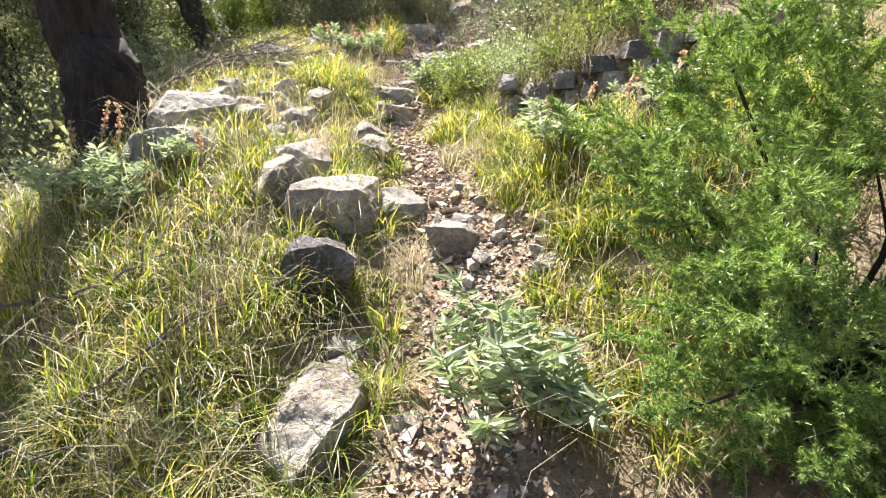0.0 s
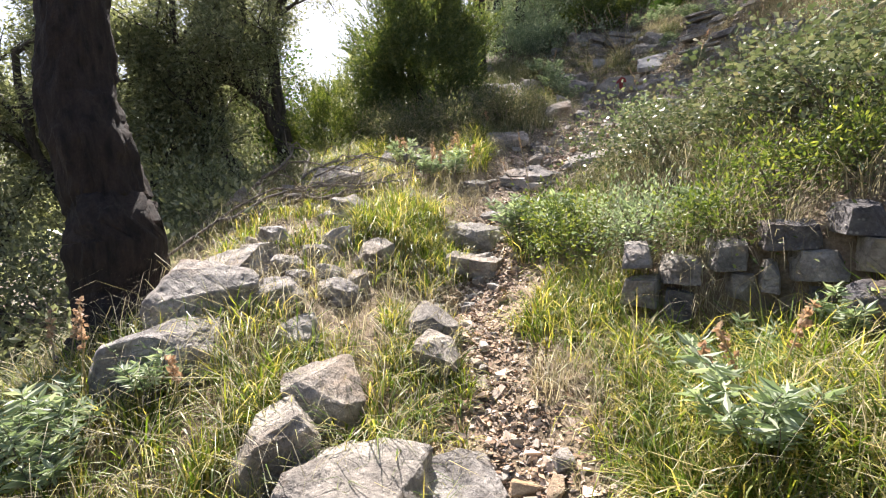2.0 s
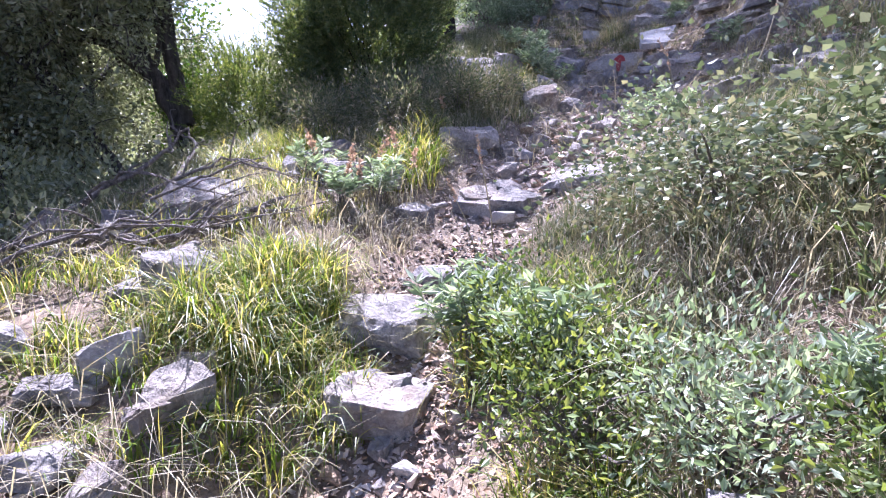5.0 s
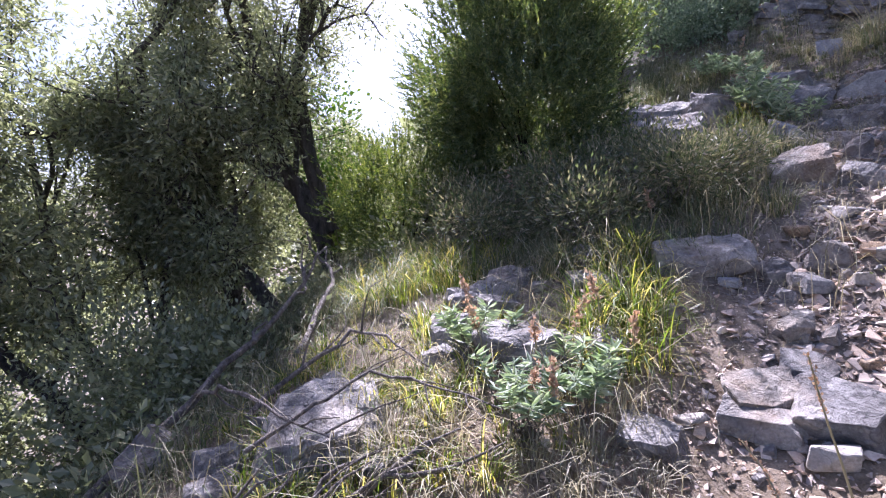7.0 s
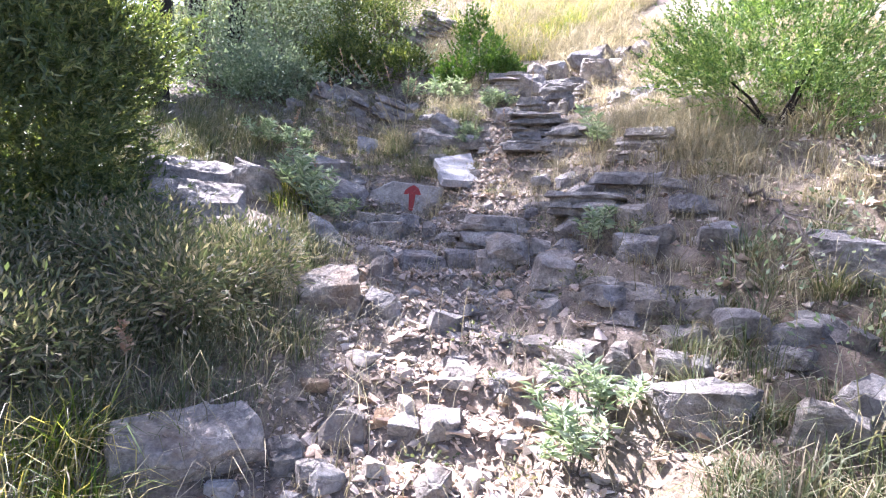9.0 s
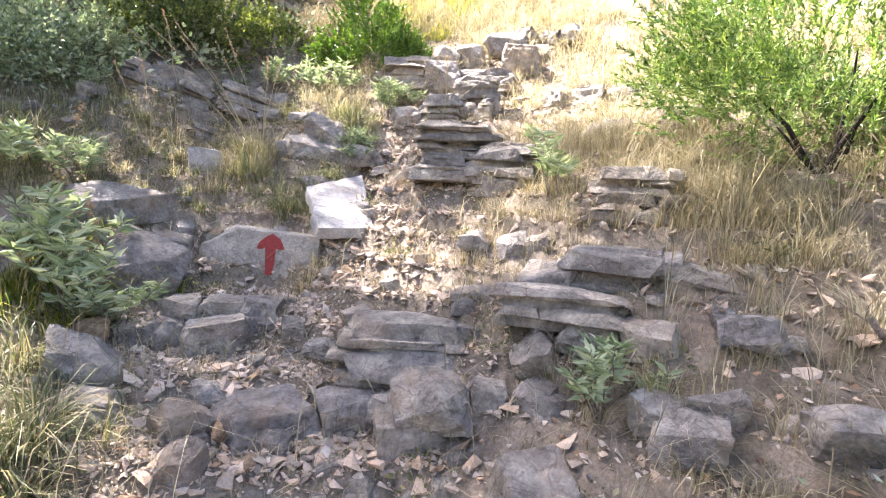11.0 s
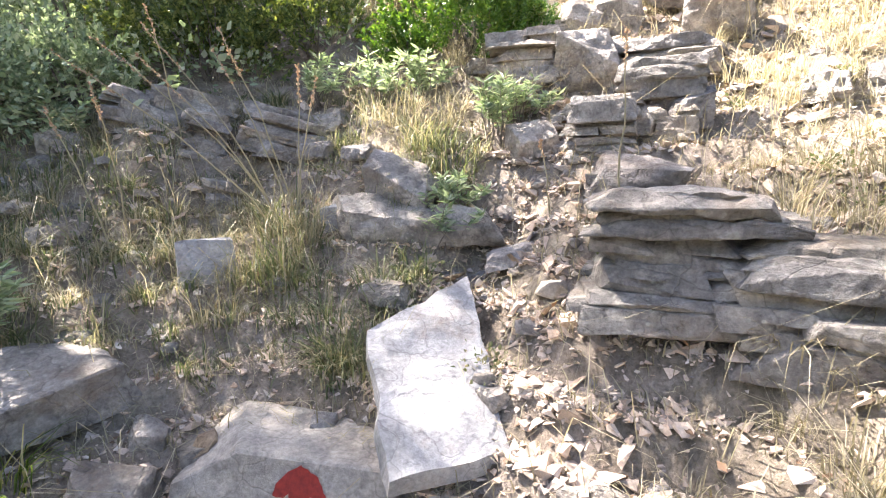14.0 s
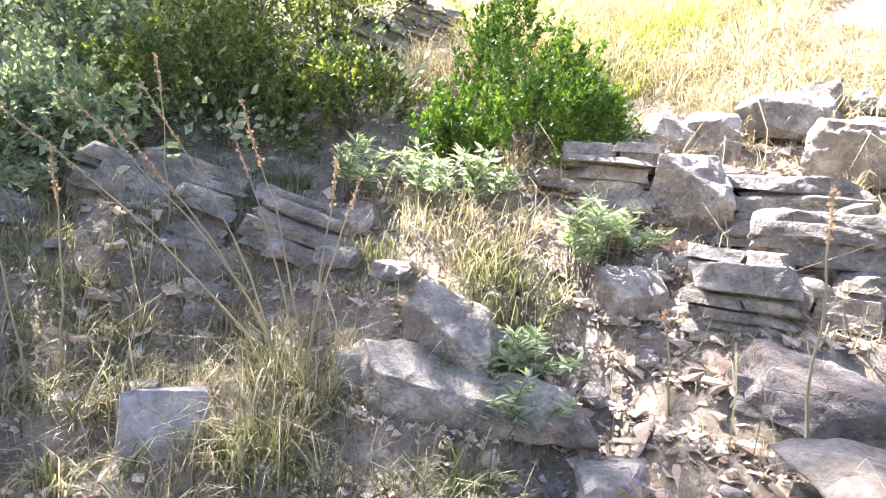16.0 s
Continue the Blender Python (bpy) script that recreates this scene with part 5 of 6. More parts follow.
def shoot_bush(name, label, x, y, radii, height, shoots, per, leaf, material, seed, group=""):
    """A leafy bush of many upright shoots, each set round with small leaves, over woody stems."""
    rng = np.random.RandomState(seed)
    z0 = gz(x, y)
    top = new(name)
    top.matrix_world = pose(x, y, z0)
    tagged(top, label, "bush", group=group)
    knots = rng.normal(0, 1, (max(9, shoots // 22), 3))
    knots[:, 2] = np.abs(knots[:, 2])
    knots /= np.linalg.norm(knots, axis=1)[:, None]
    knots *= rng.uniform(0.5, 0.95, len(knots))[:, None]
    d = knots[rng.randint(len(knots), size=shoots)] + rng.normal(0, 0.17, (shoots, 3))
    c = np.array((0, 0, height * 0.12)) + d * np.array((radii, radii, height * 0.8))
    c[:, 2] = np.maximum(c[:, 2], ground(x + c[:, 0], y + c[:, 1]) - z0 + 0.04)
    stems_to(top, (0, 0, 0), c[rng.choice(shoots, min(shoots, 16), False)], 0.007, rng, M_TWIG)
    way = d * 0.8 + np.array((0, 0, 0.7)) + rng.normal(0, 0.3, d.shape)
    way /= np.linalg.norm(way, axis=1)[:, None]
    long = rng.uniform(0.06, 0.15, shoots)
    u = rng.rand(shoots, per)
    p = (c[:, None] + way[:, None] * (u * long[:, None])[..., None]).reshape(-1, 3)
    ax = (way[:, None] * (0.25 + 0.9 * u[..., None]) + rng.normal(0, 0.6, (shoots, per, 3))).reshape(-1, 3)
    L = leaf[0] * rng.uniform(0.6, 1.2, len(p))
    lv, lf = leaves(p, ax, L, L * leaf[1], rng)
    new("foliage", mesh_from("foliage", lv, lf, material, False)).parent = top
    return top


def needle_bush(name, label, x, y, radii, height, sprays, needles, length, material, seed, group="", lean=(0, 0), reach=0.16, shape=0.6, wide=0.11, mid=0.4):
    """Juniper: sprays that point up and out, each set round with needles."""
    rng = np.random.RandomState(seed)
    z0 = gz(x, y)
    lobes = rng.normal(0, 1, (max(60, sprays // 60), 3))
    lobes /= np.linalg.norm(lobes, axis=1)[:, None]
    lobes *= (0.3 + 0.68 * rng.rand(len(lobes)) ** 0.6)[:, None]
    which = rng.randint(len(lobes), size=sprays)
    d = lobes[which] + rng.normal(0, 0.1, (sprays, 3))
    root = np.array((lean[0], lean[1], height * mid)) + d * np.array((radii, radii, height * shape))
    root[:, 2] = np.maximum(root[:, 2], ground(x + root[:, 0], y + root[:, 1]) - z0 + 0.04)
    ax = d * np.array((1, 1, 0.7)) + rng.normal(0, 0.35, d.shape) + np.array((0, 0, 0.75))
    ax /= np.linalg.norm(ax, axis=1)[:, None]
    ln = reach * rng.uniform(0.5, 1.2, sprays)
    s = rng.rand(sprays, needles)
    p = root[:, None] + ax[:, None] * (s * ln[:, None])[..., None]
    rad = rng.normal(0, 1, (sprays, needles, 3))
    na = ax[:, None] * 0.9 + rad * 0.55
    p, na = p.reshape(-1, 3), na.reshape(-1, 3)
    na /= np.linalg.norm(na, axis=1)[:, None]
    L = length * rng.uniform(0.6, 1.2, len(p))
    side = np.cross(na, rng.normal(0, 1, na.shape))
    side /= np.linalg.norm(side, axis=1)[:, None] + 1e-9
    w = (L * wide)[:, None]
    v = np.stack([p - side * w, p + side * w, p + na * L[:, None]], 1).reshape(-1, 3)
    f = np.arange(len(v)).reshape(-1, 3)
    top = new(name)
    top.matrix_world = pose(x, y, z0)
    tagged(top, label, "juniper", group=group)
    stems_to(top, (0, 0, 0), root[rng.choice(sprays, 7, False)] * 0.6, 0.007 + 0.01 * radii, rng, M_BARK)
    fo = new("foliage", mesh_from("foliage", v, f, material, False))
    fo.parent = top
    return top


plume_juniper("juniper_bush", "bright green prickly juniper bush beside the path", 1.06, 1.34, 0.58, 1.2, 400, 27, 54, 0.016, M_JUNI, 1, lean=(-0.06, -0.1))
plume_juniper("juniper_bush", "low spreading green juniper at the foot of the larger bush", 1.05, 0.86, 0.4, 0.62, 170, 26, 54, 0.016, M_JUNI, 31)
needle_bush("juniper_tree", "tall dark green juniper standing on the bank", -1.9, 9.75, 1.15, 2.4, 9500, 26, 0.05, M_JUNIDARK, 2, reach=0.26, wide=0.15)
needle_bush("juniper_bush", "bright juniper shrub under the olive trees", -3.1, 8.9, 0.75, 1.1, 1600, 30, 0.035, M_SHRUB, 3, reach=0.22, wide=0.15)
needle_bush("juniper_bush", "bright juniper shrub under the olive trees", -4.0, 9.9, 0.9, 1.2, 1600, 30, 0.04, M_SHRUB, 4, reach=0.25, wide=0.15)
needle_bush("juniper_bush", "juniper with long drooping green branches on the bank", 3.3, 7.85, 0.8, 1.3, 2200, 32, 0.033, M_JUNI, 5, reach=0.24, wide=0.15)
needle_bush("juniper_bush", "dark juniper shrub on the upper bank", 0.6, 14.6, 0.9, 1.9, 1600, 30, 0.045, M_JUNIDARK, 6, reach=0.28, wide=0.15)
shoot_bush("mastic_bush", "dense glossy bright green mastic bush above the ledges", 2.9, 11.98, 0.46, 0.75, 520, 34, (0.036, 0.2), M_MASTIC, 7)
shoot_bush("mastic_bush", "low green mastic bush spreading over the ledges", 2.52, 12.1, 0.26, 0.42, 170, 32, (0.034, 0.2), M_MASTIC, 17)
shoot_bush("mastic_bush", "low green mastic bush spreading over the ledges", 3.25, 11.8, 0.22, 0.4, 150, 32, (0.034, 0.2), M_MASTIC, 18)
shoot_bush("mastic_bush", "young green mastic shoots rising behind the bush", 3.05, 12.75, 0.3, 1.0, 220, 30, (0.04, 0.2), M_MASTIC, 8)
shoot_bush("dark_shrub", "dark green leafy shrub spreading over the upper rocks", 1.2, 12.85, 0.62, 1.0, 520, 30, (0.042, 0.22), M_SHRUB, 9, "dark shrubs of the upper slope")
shoot_bush("dark_shrub", "dark green leafy shrub spreading over the upper rocks", 1.95, 12.75, 0.4, 0.6, 260, 30, (0.04, 0.22), M_SHRUB, 11, "dark shrubs of the upper slope")
shoot_bush("pale_shrub", "pale grey-green shrub catching the sun on the slope", 0.4, 12.7, 0.42, 0.55, 260, 30, (0.042, 0.2), M_SAGE, 12)
shrub("bramble", "sprawling bramble with shiny pale-lit leaves above the wall", "bramble", 1.7, 4.65, 0.65, 0.45, 130, 42, (0.042, 0.4), M_BRAMBLE, 9, up=0.5, level=0.9)
shrub("bramble", "sprawling bramble with shiny pale-lit leaves beside the path", "bramble", 0.95, 5.35, 0.6, 0.34, 90, 50, (0.034, 0.38), M_BRAMBLE, 10, up=0.5, level=0.9)
shrub("bramble", "shiny-leaved shrub high on the bank", "bramble", 2.4, 4.4, 0.7, 0.55, 120, 42, (0.045, 0.4), M_BRAMBLE, 12, up=0.5, level=0.9)
for k, (bx, by, br, bh) in enumerate(((0.3, 13.5, 0.75, 1.2), (1.3, 13.9, 0.7, 1.3), (-0.7, 12.9, 0.7, 1.2), (-0.4, 14.3, 0.8, 1.6), (-0.1, 12.5, 0.35, 0.5), (2.0, 14.2, 0.8, 1.5))):
    shrub("green_shrub", "leafy grey-green shrub on the upper slope", "bush", bx, by, br, bh, 80, 90, (0.045, 0.26), M_SHRUB if k % 2 else M_SAGE, 30 + k, up=0.5, group="shrubs on the upper slope", clump_r=0.16)
for k, (bx, by, br, bh) in enumerate(((0.25, 4.45, 0.32, 0.36), (0.6, 4.2, 0.3, 0.3), (0.2, 4.9, 0.26, 0.28), (1.15, 4.1, 0.32, 0.26), (1.5, 4.0, 0.26, 0.22), (0.85, 3.95, 0.2, 0.2))):
    shrub("herb_clump", "tangle of green herbs growing on the wall ledge", "herb", bx, by, br, bh, 60, 46, (0.03, 0.2), M_SAGE if k == 1 else M_SHRUB, 50 + k, up=0.5, group="herbs on the ledge", clump_r=0.08)


for k, (bx, by, br, bh) in enumerate(((-0.5, 8.0, 0.32, 0.36), (-1.0, 7.75, 0.3, 0.34), (-1.3, 8.3, 0.4, 0.45), (-0.2, 8.3, 0.28, 0.3), (-1.8, 7.9, 0.35, 0.4), (-0.8, 8.6, 0.35, 0.4), (-2.2, 8.5, 0.4, 0.5))):
    shrub("herb_clump", "grey-green tangled herbs in the grass of the bank", "herb", bx, by, br, bh, 60, 60, (0.045, 0.12), M_OLIVEGRASS, 110 + k, up=0.6, group="herbs on the shaded bank", clump_r=0.09)


def sage(x, y, size, seed, group, material=None, label="grey-green sage-like herb with long soft leaves"):
    """A clump of stems, each ending in a rosette of long leaves."""
    rng = np.random.RandomState(seed)
    n = rng.randint(9, 15)
    z0 = gz(x, y)
    tips = np.stack([rng.normal(0, 0.33 * size, n), rng.normal(0, 0.33 * size, n), size * rng.uniform(0.45, 1.05, n)], 1)
    top = new("sage_herb")
    top.matrix_world = pose(x, y, z0)
    tagged(top, label, "herb", group=group)
    stems_to(top, (0, 0, 0), tips, 0.004, rng, M_TWIG)
    per = 34
    idx = np.repeat(np.arange(n), per)
    s = rng.uniform(0.35, 1.0, len(idx)) ** 0.6
    p = tips[idx] * s[:, None]
    a = rng.uniform(0, 6.28, len(idx))
    ax = np.stack([np.cos(a), np.sin(a), rng.uniform(-0.2, 0.9, len(idx))], 1)
    L = 0.19 * size * rng.uniform(0.5, 1.2, len(idx)) + 0.015
    lv, lf = leaves(p, ax, L, L * 0.13, rng, 0.5)
    fo = new("foliage", mesh_from("foliage", lv, lf, material or M_SAGE, False))
    fo.parent = top


SAGES = ((0.16, 1.45, 0.42), (0.34, 1.4, 0.4), (0.27, 1.68, 0.36), (0.6, 3.2, 0.3), (0.64, 2.8, 0.32), (1.1, 2.72, 0.32), (0.86, 3.3, 0.24), (1.15, 3.35, 0.24), (0.85, 4.15, 0.22), (-0.15, 4.95, 0.36),
         (0.18, 4.75, 0.36), (-0.05, 5.2, 0.34), (-0.85, 6.25, 0.32), (-1.05, 6.1, 0.3), (-1.4, 6.5, 0.3), (0.97, 6.85, 0.3), (1.2, 7.0, 0.26))
for k, (bx, by, bs) in enumerate(SAGES):
    sage(bx, by, bs, 100 + k, "sage herbs along the lower path")
SAGES = ((2.52, 8.8, 0.34), (0.32, 9.75, 0.42), (0.22, 10.0, 0.4), (0.5, 9.6, 0.34), (0.33, 10.95, 0.32), (0.04, 11.0, 0.34), (1.86, 7.88, 0.28), (2.1, 10.72, 0.24), (2.24, 10.8, 0.24), (2.56, 11.0, 0.3), (2.7, 11.0, 0.28),
         (2.15, 11.75, 0.32), (2.4, 11.6, 0.32), (1.85, 12.1, 0.32), (0.4, 12.3, 0.3), (-1.95, 2.85, 0.34), (-1.75, 2.7, 0.3), (-2.3, 2.9, 0.34), (-1.6, 3.05, 0.26))
for k, (bx, by, bs) in enumerate(SAGES):
    sage(bx, by, bs, 140 + k, "sage herbs on the slope")


def seed_stalk(x, y, height, lean, az, heads, seed, name="seed_stalk", label="dry flower stalk with pinkish papery seed heads", group="dry seed stalks"):
    """One dry stem with tufts of papery bracts near its tip."""
    rng = np.random.RandomState(seed)
    z0 = gz(x, y)
    s = np.linspace(0, 1, 9)
    pts = np.stack([np.cos(az) * lean * s**1.5 * height, np.sin(az) * lean * s**1.5 * height, height * s * math.sqrt(max(0.05, 1 - 0.4 * lean * lean))], 1)
    pts[1:-1] += rng.normal(0, 0.004, (7, 3))
    top = new(name)
    top.matrix_world = pose(x, y, z0 - 0.01)
    tagged(top, label, "dry stalk", group=group)
    v, f = tube(pts, np.linspace(0.005, 0.0022, 9), 5)
    st = new("stem", mesh_from("stem", v, f, M_DRY))
    st.parent = top
    tall = height > 0.55 or name == "tall_grass_stalk"
    u = 1 - 0.22 * rng.rand(heads) if tall else rng.uniform(0.62, 1.0, heads)
    if not tall:
        u = 0.55 + 0.45 * np.round((u - 0.55) / 0.09) * 0.09 / 0.45
    p = np.stack([np.interp(u, s, pts[:, i]) for i in range(3)], 1) + rng.normal(0, 0.003 if tall else 0.006, (heads, 3))
    ax = rng.normal(0, 0.4 if tall else 1.0, (heads, 3)) + (pts[-1] - pts[-3]) / np.linalg.norm(pts[-1] - pts[-3]) * 0.8
    L = rng.uniform(0.013, 0.03, heads) * (0.55 if tall else 1.0)
    lv, lf = leaves(p, ax, L, L * 0.38, rng, 0.4)
    hd = new("seed_head", mesh_from("seed_head", lv, lf, M_SEED, False))
    hd.parent = top
    hd["kind"] = "stuff"
    return top


STALKS = ((-2.2, 3.22, 0.5), (-1.97, 3.1, 0.46), (-2.36, 3.3, 0.4), (-1.42, 3.0, 0.28), (0.7, 3.04, 0.34), (0.8, 3.1, 0.4), (0.62, 2.98, 0.3), (1.16, 2.8, 0.4), (1.0, 2.9, 0.36), (-1.3, 6.4, 0.34), (-1.05, 6.12, 0.32),
          (-0.91, 6.06, 0.34), (-0.67, 6.46, 0.34), (-1.07, 6.4, 0.3), (-0.6, 7.6, 0.3), (0.45, 10.2, 0.36), (0.25, 11.2, 0.42), (-0.81, 6.74, 0.34), (-1.44, 6.72, 0.34), (-0.95, 6.5, 0.36), (-1.4, 8.6, 0.5), (-1.0, 8.7, 0.5), (-1.7, 8.5, 0.45))
for k, (bx, by, bh) in enumerate(STALKS):
    seed_stalk(bx, by, bh, 0.1 + 0.25 * rs.rand(), rs.uniform(0, 6.28), 70, 200 + k)
TALL = ((1.47, 11.17, 1.05, 0.75, 2.9), (1.44, 11.2, 1.1, 0.55, 2.7), (1.5, 11.2, 0.95, 0.4, 2.5), (1.52, 11.15, 1.0, 0.3, 3.0), (1.46, 11.12, 0.9, 0.62, 3.2), (1.55, 11.2, 0.85, 0.1, 1.2), (1.5, 11.1, 0.8, 0.2, 0.4), (1.42, 11.15, 1.0, 0.85, 3.0),
        (0.77, 11.4, 0.8, 0.15, 2.6), (0.7, 11.3, 0.7, 0.3, 2.8), (2.6, 10.1, 0.75, 0.06, 1.0), (2.54, 10.46, 0.35, 0.15, 2.5), (-0.05, 5.8, 0.75, 0.2, 2.6), (-0.1, 5.6, 0.6, 0.55, 2.4), (0.9, 5.6, 0.8, 0.35, 2.2), (1.2, 5.9, 0.9, 0.3, 0.6), (1.9, 5.6, 0.9, 0.4, 2.2), (1.0, 12.0, 0.8, 0.2, 2.6))
for k, (bx, by, bh, ln, az_) in enumerate(TALL):
    seed_stalk(bx, by, bh, ln, az_, 60, 240 + k, "tall_grass_stalk", "tall dry bent grass stalk with a thin seed head", "tall dry grass stalks")


# ---- dead branches ----
def dead_branch(points, radius, seed, twigs=5):
    rng = np.random.RandomState(seed)
    p = np.array([(x, y, gz(x, y) + h) for x, y, h in points])
    pts = curve_points(p, 14, 0.012, rng)
    top = new("dead_branch")
    top.matrix_world = pose(*p[0])
    tagged(top, "bare grey fallen branch lying over the grass", "dead branch", group="fallen branches")
    o = p[0]
    v, f = tube(pts - o, np.linspace(radius, radius * 0.3, 14), 7)
    st = new("branch", mesh_from("branch", v, f, M_TWIG))
    st.parent = top
    for _ in range(twigs):
        i = rng.randint(3, 13)
        d = (pts[min(i + 1, 13)] - pts[i - 1]) + rng.normal(0, 0.09, 3) + np.array((0, 0, 0.05))
        d = d / np.linalg.norm(d) * rng.uniform(0.15, 0.45)
        q = curve_points((pts[i], pts[i] + d * 0.5 + rng.normal(0, 0.03, 3), pts[i] + d), 6, 0.004, rng)
        v, f = tube(q - o, np.linspace(radius * 0.45, radius * 0.12, 6), 5)
        tw = new("twig", mesh_from("twig", v, f, M_TWIG))
        tw.parent = top


dead_branch(((-2.6, 5.0, 0.06), (-2.0, 5.25, 0.12), (-1.72, 5.37, 0.14), (-1.3, 5.85, 0.1)), 0.022, 1)
dead_branch(((-2.7, 5.25, 0.05), (-2.05, 5.3, 0.1), (-1.72, 5.42, 0.12), (-1.35, 5.75, 0.1)), 0.027, 2)
dead_branch(((-2.9, 5.6, 0.06), (-2.3, 5.15, 0.14), (-1.8, 5.6, 0.12)), 0.016, 3)
dead_branch(((-3.2, 4.9, 0.1), (-2.9, 5.9, 0.15), (-3.0, 7.0, 0.3), (-3.3, 7.9, 0.4)), 0.032, 4)
dead_branch(((-2.3, 5.9, 0.1), (-2.0, 6.4, 0.2), (-1.5, 6.2, 0.12)), 0.014, 5)
dead_branch(((-2.2, 2.1, 0.1), (-1.58, 2.06, 0.12), (-1.2, 2.3, 0.1)), 0.011, 6)
dead_branch(((-1.6, 1.4, 0.06), (-1.13, 1.72, 0.12), (-0.8, 2.1, 0.1)), 0.011, 7)
dead_branch(((2.4, 7.35, 0.2), (2.31, 7.01, 0.18), (2.1, 6.7, 0.08)), 0.011, 8)
dead_branch(((-2.6, 6.6, 0.1), (-2.9, 7.4, 0.25), (-3.5, 7.9, 0.5)), 0.024, 9)

dead_branch(((-2.4, 4.75, 0.16), (-1.9, 5.05, 0.24), (-1.45, 5.5, 0.2)), 0.014, 10)
dead_branch(((-2.9, 6.1, 0.2), (-2.3, 5.8, 0.28), (-1.6, 5.7, 0.2)), 0.013, 11)
dead_branch(((-2.6, 4.4, 0.15), (-2.2, 5.0, 0.22), (-1.5, 5.25, 0.24), (-1.1, 5.6, 0.16)), 0.012, 12)
dead_branch(((-2.0, 5.6, 0.2), (-1.6, 5.95, 0.24), (-1.1, 6.0, 0.16)), 0.01, 13)
dead_branch(((-1.9, 1.2, 0.16), (-1.3, 1.35, 0.2), (-0.8, 1.3, 0.1)), 0.007, 14)


def rock_pile():
    rng = random.Random(71)
    shapes = []
    for _ in range(7):
        bm = hull(rng, 1.0, rng.uniform(0.6, 0.85), rng.uniform(0.4, 0.6), 10, 4.5, 0.45)
        weather(bm, rng, 0.9, 0.07, 0.045)
        me = bpy.data.meshes.new("boulder")
        bm.to_mesh(me)
        bm.free()
        me.materials.append(M_LIME)
        shapes.append(me)
    for cx, cy, rx, ry, n, lo, hi, group in ((-1.25, 6.95, 0.75, 0.55, 26, 0.12, 0.34, "tumbled stones below the juniper"), (-1.5, 4.3, 0.55, 0.75, 24, 0.1, 0.28, "tumbled stones beside the pine"), (-1.9, 5.6, 0.5, 0.5, 10, 0.12, 0.3, "tumbled stones under the branches"), (0.6, 11.7, 1.0, 0.5, 18, 0.1, 0.26, "stones on the upper slope")):
        for _ in range(n):
            r, a = math.sqrt(rng.random()), rng.uniform(0, 6.28)
            x, y = cx + rx * r * math.cos(a), cy + ry * r * math.sin(a)
            if float(off_path(np.array([x]), np.array([y]))[0]) < 0.25:
                continue
            s = lo + (hi - lo) * rng.random() ** 1.5
            ob = new("boulder", rng.choice(shapes))
            ob.matrix_world = pose(x, y, gz(x, y) - 0.06 * s, rng.uniform(-14, 14), rng.uniform(-14, 14), rng.uniform(0, 360)) @ Matrix.Diagonal((s, s, s, 1))
            tagged(ob, "tumbled angular grey limestone rock among grass", "rock", group=group)


rock_pile()


# ---- trees ----
def limb_set(rng, start, d, length, radius, depth, pieces, tips, drift):
    """Branches that fork and thin; collects tubes and the ends where leaves sit."""
    n = 6
    pts = [np.array(start, float)]
    d = np.array(d, float)
    for _ in range(n):
        d = d / np.linalg.norm(d) + rng.normal(0, 0.16, 3) + drift
        d /= np.linalg.norm(d)
        pts.append(pts[-1] + d * length / n)
    pieces.append(tube(np.array(pts), np.linspace(radius, radius * 0.55, n + 1), 7 if depth > 1 else 5))
    if depth <= 1:
        tips += pts[2:]
    if depth > 0:
        for _ in range(3 if depth > 1 else 4):
            i = rng.randint(2, n + 1)
            nd_ = d + rng.normal(0, 0.75, 3)
            limb_set(rng, pts[i], nd_, length * rng.uniform(0.55, 0.8), radius * 0.5, depth - 1, pieces, tips, drift)
    return pts[-1]


def crown(tips, per, spread_, leaf, rng, clear):
    t = np.array([p for p in tips if p[2] > clear])
    idx = np.repeat(np.arange(len(t)), per)
    off = rng.normal(0, spread_, (len(idx), 3))
    L = leaf[0] * rng.uniform(0.6, 1.2, len(idx))
    return leaves(t[idx] + off, off + rng.normal(0, spread_, off.shape) + np.array((0, 0, -0.3 * spread_)), L, L * leaf[1], rng)


